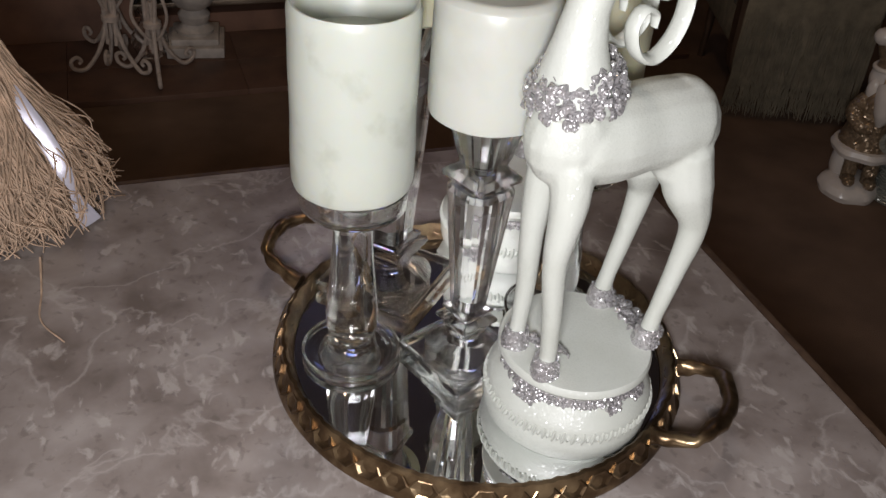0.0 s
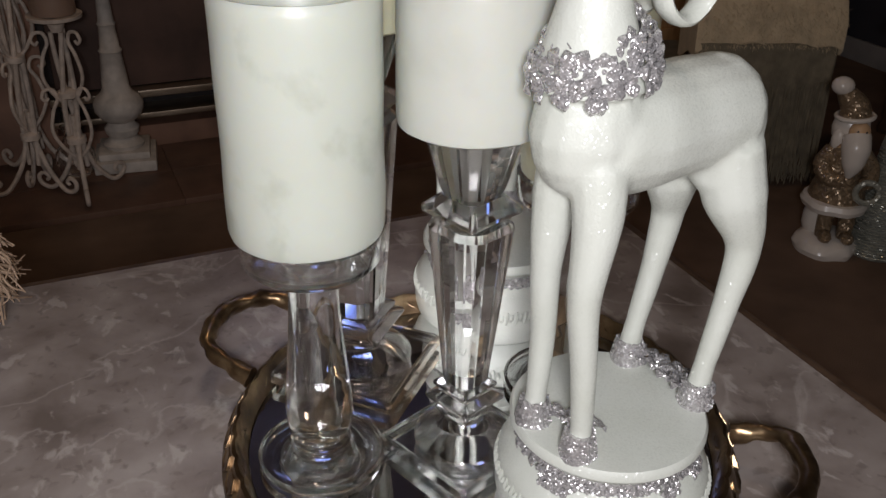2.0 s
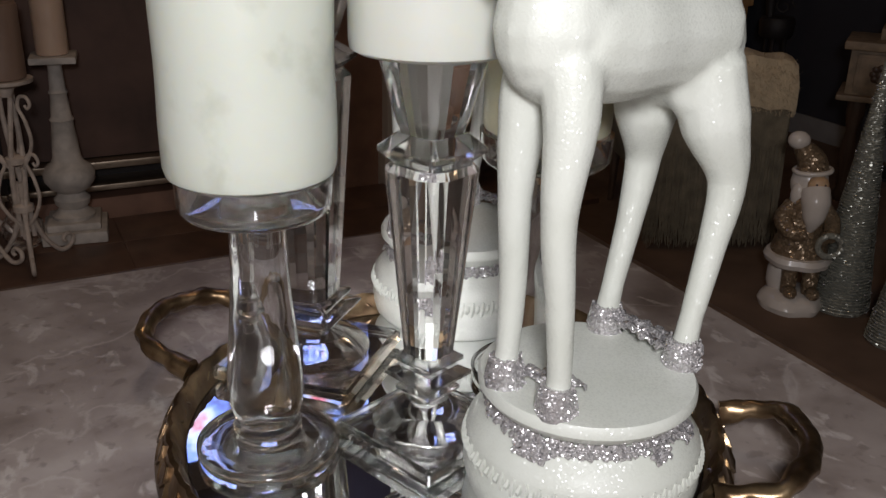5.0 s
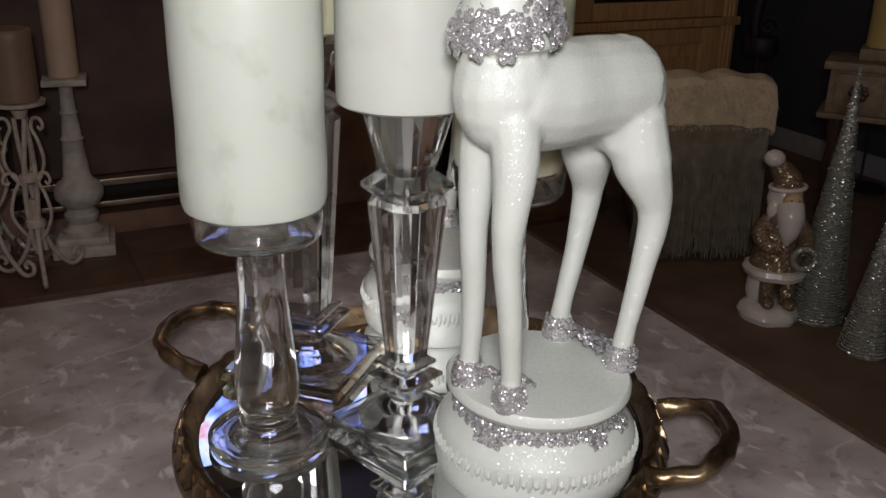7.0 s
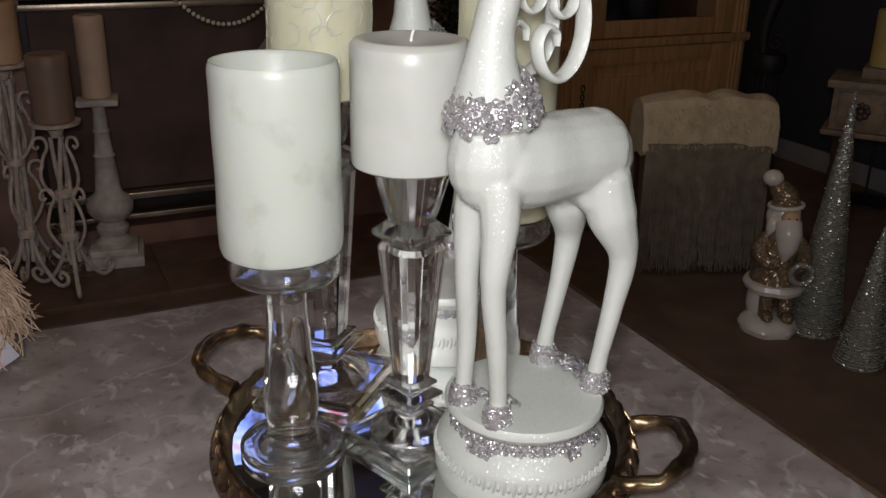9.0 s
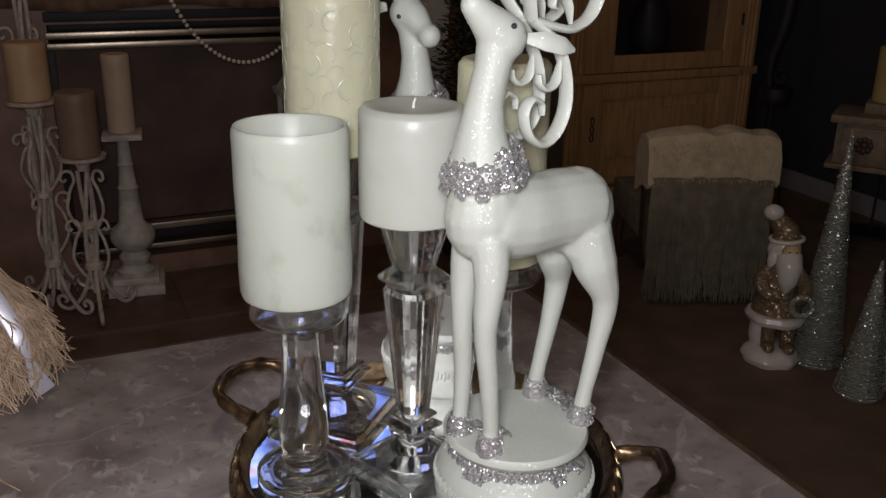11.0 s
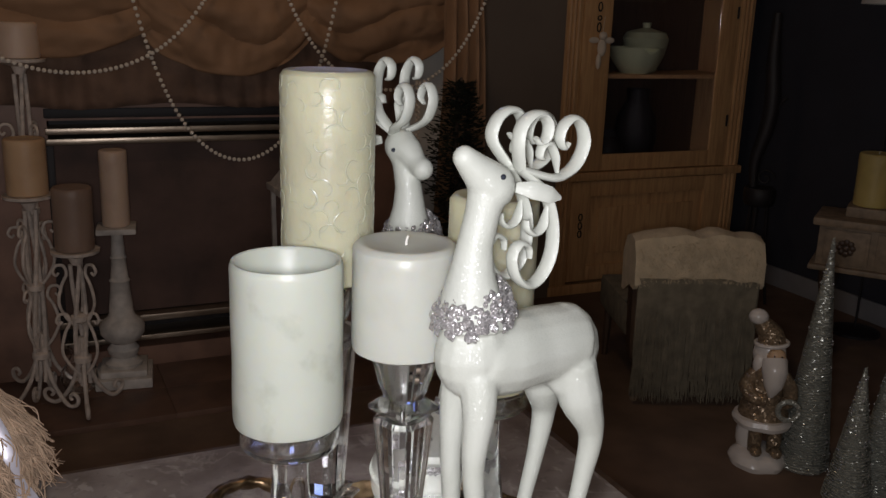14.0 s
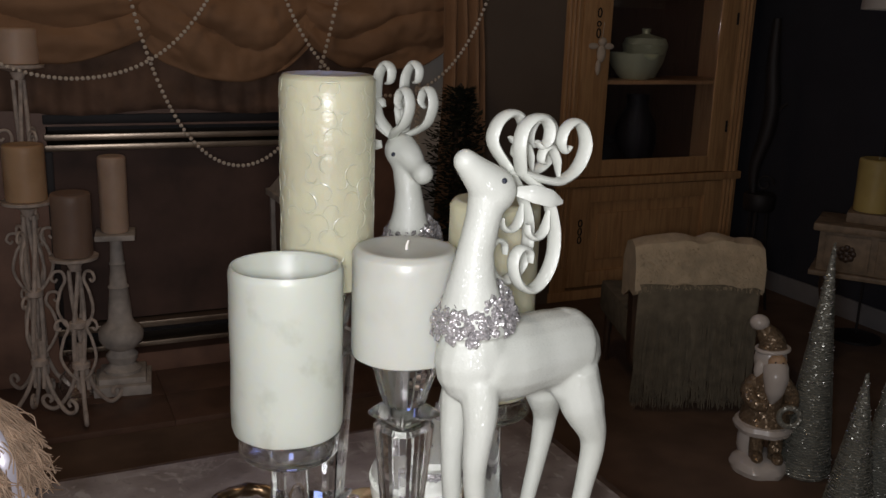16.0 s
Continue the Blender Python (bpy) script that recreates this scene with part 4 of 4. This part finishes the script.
# ---- the floor beyond the table ----
def santa(at):
    """A plain glazed winter figurine in one skin."""
    bm = bmesh.new()
    lathe([(0.0, 0.0), (0.100, 0.0), (0.106, 0.02), (0.096, 0.045), (0.07, 0.060), (0.0, 0.062)], 32, bm, wobble=0.08)
    ball(bm, (-0.035, 0.03, 0.10), (0.050, 0.050, 0.085), 14)
    lathe([(0.0, 0.155), (0.085, 0.157), (0.104, 0.166), (0.108, 0.182), (0.100, 0.198), (0.080, 0.203), (0.0, 0.203)], 32, bm, wobble=0.10)
    # hair, beard, pompom
    ball(bm, (-0.002, 0.012, 0.435), (0.060, 0.052, 0.066), 16)
    tube(bm, smooth_line([(0.010, -0.030, 0.425), (0.012, -0.052, 0.385), (0.010, -0.062, 0.335), (0.006, -0.060, 0.292)], 5), [0.044, 0.046, 0.034, 0.010], 14)
    ball(bm, (0.036, -0.022, 0.400), (0.026, 0.024, 0.046), 12)
    ball(bm, (-0.036, -0.014, 0.400), (0.026, 0.024, 0.046), 12)
    tube(bm, [Vector((0.056 * math.cos(a), 0.004 + 0.052 * math.sin(a), 0.478 + 0.006 * math.cos(a))) for a in (2 * math.pi * i / 24 for i in range(25))], [0.008, 0.008], 10)
    ball(bm, (-0.056, 0.01, 0.572), (0.036, 0.033, 0.030), 14)
    # face
    ball(bm, (0.014, -0.036, 0.440), (0.034, 0.026, 0.034), 14, mat=4)
    ball(bm, (0.018, -0.064, 0.434), (0.008, 0.008, 0.007), 8, mat=4)
    # coat, sleeves, boots, cap
    for q in (-1, 1):
        tube(bm, [Vector((0.034 * q + 0.012, -0.028, 0.06)), Vector((0.034 * q + 0.012, -0.022, 0.165))], [0.024, 0.028], 12, mat=1)
        ball(bm, (0.036 * q + 0.014, -0.058, 0.074), (0.024, 0.040, 0.021), 12, mat=1)
    lathe([(0.092, 0.198), (0.084, 0.235), (0.066, 0.285), (0.064, 0.33), (0.060, 0.37), (0.045, 0.41)], 32, bm, mat=1, caps=False)
    tube(bm, smooth_line([(-0.045, -0.005, 0.365), (-0.074, -0.025, 0.315), (-0.048, -0.068, 0.285), (-0.010, -0.080, 0.288)], 4), [0.026, 0.029, 0.025, 0.021], 12, mat=1)
    tube(bm, smooth_line([(0.045, -0.005, 0.365), (0.076, -0.025, 0.320), (0.074, -0.062, 0.285), (0.052, -0.080, 0.280)], 4), [0.026, 0.029, 0.025, 0.021], 12, mat=1)
    tube(bm, smooth_line([(0.0, 0.004, 0.470), (-0.006, 0.010, 0.505), (-0.034, 0.012, 0.540), (-0.054, 0.012, 0.562)], 4), [0.052, 0.047, 0.034, 0.022], 16, mat=1)
    ring = [Vector((0.066 + 0.036 * math.cos(a), -0.096, 0.258 + 0.036 * math.sin(a))) for a in (2 * math.pi * i / 24 for i in range(25))]
    tube(bm, ring, [0.010, 0.010], 8, mat=2)
    for q in (-1, 1):
        ball(bm, (0.013 * q + 0.016, -0.061, 0.448), 0.0034, 6, mat=3)
    ob = part("holiday_figurine", bm, (CERAMIC, GOLD_GLITTER, CONE_GLITTER, EYE_BLACK, WAX_TAN), at=at)
    tagged(ob, "glazed white and champagne glitter bearded winter figurine on the carpet", "figurine")


santa(pose(1.572, 2.79, 0.0, 0, 0, -16))


def cone_tree(at, r, h, label):
    g = thing("cone_tree", at, label, "decorative tree", "glitter cone trees on the floor")
    bm = bmesh.new()
    rng = random.Random(int(h * 1000))
    lathe([(r * 0.9, 0.0), (r * 0.93, 0.006), (0.005, h * 0.985), (0.0, h * 0.99)], 32, bm)
    part("core", bm, CONE_GLITTER, g)
    wire = bmesh.new()
    turns = int(h / 0.0105)
    line = []
    for i in range(turns * 18):
        f = i / (turns * 18)
        a = 2 * math.pi * turns * f
        rr = r * (1 - f) + 0.003 + 0.0025 * noise.noise((math.cos(a) * 3, math.sin(a) * 3, f * 40))
        line.append(Vector((rr * math.cos(a), rr * math.sin(a), 0.008 + (h - 0.008) * f + 0.004 * noise.noise((a, 2.0, 3.0)))))
    tube(wire, line, [0.0034, 0.0030, 0.0020], 5)
    part("beaded_wire", wire, CONE_GLITTER, g, smooth=False)
    sp = bmesh.new()
    for i in range(60):
        f = rng.random() ** 1.3
        a = rng.uniform(0, 6.283)
        rr = r * (1 - f) + 0.006
        ball(sp, (rr * math.cos(a), rr * math.sin(a), 0.01 + (h - 0.02) * f), 0.0042, 6)
    s = part("sequin_sprinkle", sp, SILVER, g, smooth=False)
    s["kind"] = "stuff"


cone_tree(pose(1.735, 2.76, 0.0), 0.092, 0.885, "tall silver beaded wire cone tree on the carpet")
cone_tree(pose(1.765, 2.50, 0.0), 0.078, 0.50, "short silver beaded wire cone tree on the carpet")
cone_tree(pose(1.915, 2.57, 0.0), 0.085, 0.58, "medium silver beaded wire cone tree on the carpet")


def chair(at):
    c = thing("accent_chair", at, "low chair draped with cream fur and a fringed throw", "chair")
    back = bmesh.new()
    prof = []
    n = 40
    for i in range(n):
        a = 2 * math.pi * i / n
        x = math.copysign(abs(math.cos(a)) ** 0.35, math.cos(a)) * 0.30
        z = 0.42 + math.copysign(abs(math.sin(a)) ** 0.35, math.sin(a)) * 0.30
        prof.append((x, z))
    rings(back, [[(x * k, y + 0.10 * (z - 0.4), 0.42 + (z - 0.42) * k) for x, z in prof] for y, k in ((0.0, 0.94), (0.02, 1.0), (0.09, 1.0), (0.11, 0.94))])
    part("backrest", back, WALNUT, c)
    part("seat", block(-0.29, 0.29, 0.10, 0.62, 0.24, 0.40, 0.04), THROW, c)
    for x in (-0.25, 0.25):
        for y in (0.05, 0.55):
            leg = bmesh.new()
            tube(leg, [Vector((x, y, 0.0)), Vector((x * 0.97, y, 0.26))], [0.016, 0.026], 8)
            part("leg", leg, WALNUT, c)
    # fur roll over the top
    fur = bmesh.new()
    loops = []
    for j in range(41):
        g = j / 40
        x = -0.315 + 0.63 * g
        drop = 0.03 * (2 * g - 1) ** 4
        edge = 0.012 * noise.noise((g * 7, 1.0, 2.0))
        loop = []
        for y, z in ((0.045, 0.545), (-0.012, 0.54), (-0.030, 0.56), (-0.026, 0.66), (0.005, 0.735), (0.06, 0.755), (0.13, 0.74), (0.17, 0.66), (0.16, 0.5), (0.13, 0.5)):
            k = noise.noise((x * 14, y * 14, z * 14))
            loop.append((x, y + 0.008 * k, z + edge - drop + 0.010 * noise.noise((x * 9 + 5, y * 9, z * 9))))
        loops.append(loop)
    rings(fur, loops)
    part("fur_throw", fur, FUR, c, "cream faux fur draped over the top")
    rng = random.Random(4)
    hair = bmesh.new()
    for k in range(2600):
        g = rng.random()
        x = -0.31 + 0.62 * g
        f = rng.random()
        y, z = -0.028 + 0.03 * max(0, f - 0.6), 0.545 + 0.21 * f - 0.03 * (2 * g - 1) ** 4
        if f > 0.8:
            y += 0.08 * rng.random()
        L = rng.uniform(0.012, 0.028)
        d = Vector((rng.uniform(-0.5, 0.5), -0.55 + rng.uniform(-0.2, 0.2), rng.uniform(-0.8, 0.5))).normalized() * L
        p = Vector((x, y, z))
        a = hair.verts.new(p + Vector((0.0016, 0, 0)))
        b = hair.verts.new(p - Vector((0.0016, 0, 0)))
        e = hair.verts.new(p + d)
        hair.faces.new((a, b, e))
    part("fur_nap", hair, FUR, c, smooth=False)["kind"] = "stuff"
    # woven throw with a long fringe
    th = bmesh.new()
    loops = []
    for i in range(16):
        f = i / 15
        loops.append([(-0.295 + 0.59 * g, -0.024 - 0.012 * f + 0.010 * math.sin(g * 30 + 2 * math.sin(f * 3)) * f + 0.008 * noise.noise((g * 4, f * 4, 9)), 0.56 - 0.36 * f) for g in (j / 60 for j in range(61))])
    rings(th, loops, closed=False, caps=False)
    ob = part("woven_throw", th, THROW, c, "olive grey woven throw")
    ob.modifiers.new("cloth", "SOLIDIFY").thickness = 0.006
    fr = bmesh.new()
    for k in range(520):
        x = -0.295 + 0.59 * rng.random()
        z0 = rng.uniform(0.20, 0.42)
        z1 = rng.uniform(0.012, 0.075)
        y = -0.040 - 0.012 * rng.random()
        x1 = x + rng.uniform(-0.02, 0.02)
        tube(fr, smooth_line([(x, y, z0), (x + rng.uniform(-0.006, 0.006), y - 0.006, 0.5 * (z0 + z1)), (x1, y - rng.uniform(0, 0.03), z1)], 3), [0.0022, 0.002, 0.0012], 4)
    part("fringe", fr, THROW, c, "long loose fringe")["kind"] = "stuff"


chair(pose(1.502, 3.36, 0.0, 0, 0, -2) @ Matrix.Diagonal((0.885, 1, 1, 1)))


# ---- the oak hutch ----
def hutch():
    g = thing("hutch", place(0, 0), "honey oak display hutch with a glazed door and carved panel", "cabinet")
    u0, u1, f, b = 2.69, 4.02, 4.20, 4.645
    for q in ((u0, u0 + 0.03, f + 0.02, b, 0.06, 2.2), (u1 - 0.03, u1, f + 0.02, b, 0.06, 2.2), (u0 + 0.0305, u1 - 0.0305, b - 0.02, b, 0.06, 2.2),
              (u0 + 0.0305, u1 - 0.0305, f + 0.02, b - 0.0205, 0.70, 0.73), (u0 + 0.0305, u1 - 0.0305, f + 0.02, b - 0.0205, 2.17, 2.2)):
        # back panel alone gets dark walnut: the interior's shade put into its colour
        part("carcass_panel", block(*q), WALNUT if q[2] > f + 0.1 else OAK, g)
    for a, c in ((u0, 2.80), (3.90, u1)):
        pil = bmesh.new()
        box(pil, a, c, f - 0.005, f + 0.019, 0.06, 2.2, 0.003)
        for k in range(3):
            x = a + (c - a) * (k + 1) / 4
            tube(pil, [Vector((x, f - 0.005, 0.2)), Vector((x, f - 0.005, 2.1))], [0.011, 0.011], 8)
        part("fluted_stile", pil, OAK, g, "fluted oak stile")
    part("waist_moulding", block(u0 - 0.015, u1 + 0.015, f - 0.03, f + 0.0185, 0.685, 0.735, 0.010), OAK, g)
    part("plinth", block(u0 - 0.01, u1 + 0.01, f - 0.015, b, 0.0, 0.0595, 0.004), OAK, g)
    part("cornice", block(u0 - 0.05, u1 + 0.05, f - 0.05, b, 2.2005, 2.29, 0.02), OAK, g)
    door = part("glazed_door", block(2.991, 3.769, f + 0.002, f + 0.006, 0.8355, 2.0595), PANE, g, "glass pane in an oak frame, tinted to dim the inside")
    door.visible_shadow = False
    for q in ((2.803, 2.99, 0.74, 2.16), (3.77, 3.897, 0.74, 2.16), (2.9905, 3.7695, 0.74, 0.835), (2.9905, 3.7695, 2.06, 2.16)):
        part("stile" if q[1] - q[0] < 0.3 else "rail", block(q[0], q[1], f - 0.012, f + 0.015, q[2], q[3], 0.005), OAK, door, "oak door frame piece")
    for z in (0.98, 1.62):
        hb = bmesh.new()
        tube(hb, [Vector((3.885, f - 0.014, z)), Vector((3.885, f - 0.014, z + 0.07))], [0.007, 0.007], 8)
        part("hinge", hb, BLACK, door, "dark iron hinge")
    pull = bmesh.new()
    for k, z in enumerate((1.66, 1.60, 1.55)):
        tube(pull, [Vector((2.90 + 0.012 * math.cos(a), f - 0.018, z + (0.024 if k != 1 else 0.012) * math.sin(a))) for a in (2 * math.pi * i / 16 for i in range(17))], [0.004, 0.004], 6)
    part("pull", pull, BLACK, door, "dark iron drop pull")
    pn = bmesh.new()
    box(pn, 2.931, 3.769, f + 0.006, f + 0.014, 0.1705, 0.5895)
    box(pn, 3.0, 3.70, f - 0.006, f + 0.007, 0.24, 0.52, 0.012)
    low = part("panel_door", pn, OAK, g, "oak lower door with a raised panel")
    for q in ((2.803, 2.93, 0.08, 0.68), (3.77, 3.897, 0.08, 0.68), (2.9305, 3.7695, 0.08, 0.17), (2.9305, 3.7695, 0.59, 0.68)):
        part("stile" if q[1] - q[0] < 0.3 else "rail", block(q[0], q[1], f - 0.012, f + 0.015, q[2], q[3], 0.005), OAK, low)
    lp = bmesh.new()
    for k, z in enumerate((0.47, 0.42, 0.37)):
        tube(lp, [Vector((2.868 + 0.012 * math.cos(a), f - 0.018, z + 0.02 * math.sin(a))) for a in (2 * math.pi * i / 16 for i in range(17))], [0.004, 0.004], 6)
    part("pull", lp, BLACK, low, "dark iron drop pull")
    part("shelf", block(u0 + 0.032, u1 - 0.032, f + 0.03, b - 0.022, 1.265, 1.288, 0.003), OAK, g)
    return g


hutch()


def bowl(at, r, h, label, lid=False):
    t = thing("serving_bowl", at, label, "bowl", "pottery in the hutch")
    part("bowl_body", lathe([(0.0, 0.0), (r * 0.5, 0.0), (r * 0.55, 0.01), (r * 0.85, h * 0.5), (r, h), (r * 0.95, h), (r * 0.8, h * 0.5), (r * 0.45, 0.02), (0.0, 0.018)], 40), POTTERY, t)
    if lid:
        part("lid", lathe([(0.0, h + 0.001), (r * 0.97, h + 0.001), (r * 0.85, h + 0.035), (r * 0.3, h + 0.055), (r * 0.16, h + 0.06), (r * 0.2, h + 0.09), (0.0, h + 0.095)], 40), POTTERY, t)


bowl(place(3.29, 4.36, 1.2885), 0.165, 0.15, "pale green serving bowl on the hutch shelf")
bowl(place(3.46, 4.50, 1.2885), 0.14, 0.20, "pale green lidded tureen on the hutch shelf", True)


def jar(at, r, h):
    t = thing("dark_jar", at, "dark glazed jar behind the hutch glass", "jar", "jars in the hutch")
    part("jar_body", lathe([(0.0, 0.0), (r * 0.7, 0.0), (r, h * 0.35), (r * 0.95, h * 0.6), (r * 0.5, h * 0.85), (r * 0.55, h), (r * 0.45, h), (r * 0.4, h * 0.85), (0.0, h * 0.8)], 36), BLACK, t)


jar(place(3.38, 4.42, 0.7305), 0.13, 0.46)
jar(place(3.14, 4.36, 0.7305), 0.10, 0.22)


def cherub(at):
    bm = bmesh.new()
    ball(bm, (0, 0, 0.0), (0.028, 0.02, 0.05), 12)
    ball(bm, (0.0, -0.005, 0.065), 0.024, 12)
    ball(bm, (-0.05, 0.005, 0.04), (0.035, 0.006, 0.018), 10)
    ball(bm, (0.05, 0.005, 0.04), (0.035, 0.006, 0.018), 10)
    ball(bm, (-0.02, -0.005, -0.075), (0.016, 0.016, 0.045), 10)
    tube(bm, [Vector((0, 0.0, 0.08)), Vector((0.01, 0.004, 0.17))], [0.002, 0.002], 5)
    ob = part("hanging_ornament", bm, PLASTER, at=at)
    tagged(ob, "small pale plaster winged ornament hung from the hutch pull", "ornament")


cherub(place(2.915, 4.165, 1.44))


# ---- console by the dark wall ----
def console(at):
    g = thing("console_table", at, "carved buff wooden console with rosette drawers", "console table")
    part("top", block(-0.03, 0.75, -0.03, 0.30, 0.682, 0.720, 0.010), BUFF, g)
    body = bmesh.new()
    box(body, 0.0, 0.72, 0.0, 0.28, 0.49, 0.6815, 0.004)
    part("case", body, BUFF, g)
    part("lower_moulding", block(-0.03, 0.75, -0.025, 0.30, 0.462, 0.4895, 0.010), BUFF, g)
    for k in range(3):
        x = 0.03 + k * 0.23
        d = bmesh.new()
        box(d, x, x + 0.20, -0.012, -0.0005, 0.505, 0.668, 0.004)
        box(d, x + 0.014, x + 0.186, -0.016, -0.0125, 0.518, 0.655, 0.002)
        dr = part("drawer", d, BUFF, g)
        ros = bmesh.new()
        for j in range(8):
            a = 2 * math.pi * j / 8
            ball(ros, (x + 0.10 + 0.028 * math.cos(a), -0.020, 0.587 + 0.028 * math.sin(a)), (0.016, 0.006, 0.016), 8)
        ball(ros, (x + 0.10, -0.024, 0.587), (0.014, 0.008, 0.014), 8)
        part("rosette", ros, WALNUT, dr, "dark carved rosette")
    # legs take dark walnut so the colour carries the darkness under the case
    for x in (0.06, 0.66):
        for y in (0.05, 0.23):
            leg = lathe([(0.0, 0.0), (0.03, 0.0), (0.036, 0.03), (0.022, 0.06), (0.03, 0.16), (0.038, 0.24), (0.026, 0.32), (0.04, 0.40), (0.04, 0.4615), (0.0, 0.4615)], 20)
            part("leg", leg, WALNUT, g, at=pose(x, y, 0))
    return g


con = pose(2.285, 3.84, 0.0, 0, 0, -35)
console(con)
cp = bmesh.new()
box(cp, -0.10, 0.10, -0.10, 0.10, 0.0, 0.05, 0.006)
pl = thing("candle_plinth", con @ pose(0.20, 0.17, 0.7205), "buff wooden plinth under a yellow candle", "plinth")
part("block", cp, BUFF, pl)
pillar_candle(con @ pose(0.20, 0.17, 0.771), 0.085, 0.255, WAX_YELLOW, "wide yellow pillar candle on the console", group="candles on the console")


def floor_lamp(at):
    g = thing("floor_lamp", at, "unlit floor lamp with a pale drum shade behind the console", "lamp")
    part("base", lathe([(0.0, 0.0), (0.13, 0.0), (0.13, 0.015), (0.03, 0.03), (0.0, 0.03)], 32), BLACK, g)
    bm = bmesh.new()
    tube(bm, [Vector((0, 0, 0.0302)), Vector((0, 0, 1.76))], [0.006, 0.006], 10)
    part("pole", bm, BLACK, g)
    part("shade", lathe([(0.20, 1.715), (0.19, 1.98), (0.186, 1.98), (0.196, 1.715)], 40, caps=False), PAINT, g, "pale fabric drum shade")


floor_lamp(pose(2.77, 4.20, 0.0))


def plant_stand(at):
    """A black wrought stand: three legs, a drum, a scroll and a tall curved plume."""
    g = thing("iron_plant_stand", at, "black wrought iron stand with a scroll beside the hutch", "stand")
    part("drum", lathe([(0.0, 0.60), (0.075, 0.60), (0.085, 0.615), (0.09, 0.68), (0.08, 0.70), (0.0, 0.70)], 28), BLACK, g)
    for k in range(3):
        q = 2.094 * k + 0.4
        leg = bmesh.new()
        tube(leg, smooth_line([(0.05 * math.cos(q), 0.05 * math.sin(q), 0.602), (0.07 * math.cos(q), 0.07 * math.sin(q), 0.30), (0.11 * math.cos(q), 0.11 * math.sin(q), 0.008)], 5), [0.010, 0.009, 0.008], 8)
        part("leg", leg, BLACK, g)
    curl = bmesh.new()
    tube(curl, smooth_line([(0.02 + 0.05 * (1 - 0.8 * i / 15) * math.cos(0.55 * i), 0.0, 0.755 + 0.05 * (1 - 0.8 * i / 15) * math.sin(0.55 * i)) for i in range(16)], 3), [0.006, 0.005], 8)
    part("scroll", curl, BLACK, g)
    plume = bmesh.new()
    tube(plume, smooth_line([(-0.04, 0, 0.70), (-0.045, 0, 0.85), (-0.005, 0, 1.03), (0.008, 0, 1.20), (-0.012, 0, 1.42), (-0.018, 0, 1.66)], 6), [0.016, 0.026, 0.034, 0.036, 0.030, 0.018], 10, 1.2, (1, 0, 0))
    tube(plume, smooth_line([(0.0, 0, 1.08), (0.04, 0, 1.16), (0.085, 0, 1.21)], 4), [0.010, 0.009, 0.006], 8)
    part("plume", plume, BLACK, g)


plant_stand(pose(2.37, 4.68, 0.0, 0, 0, -30))
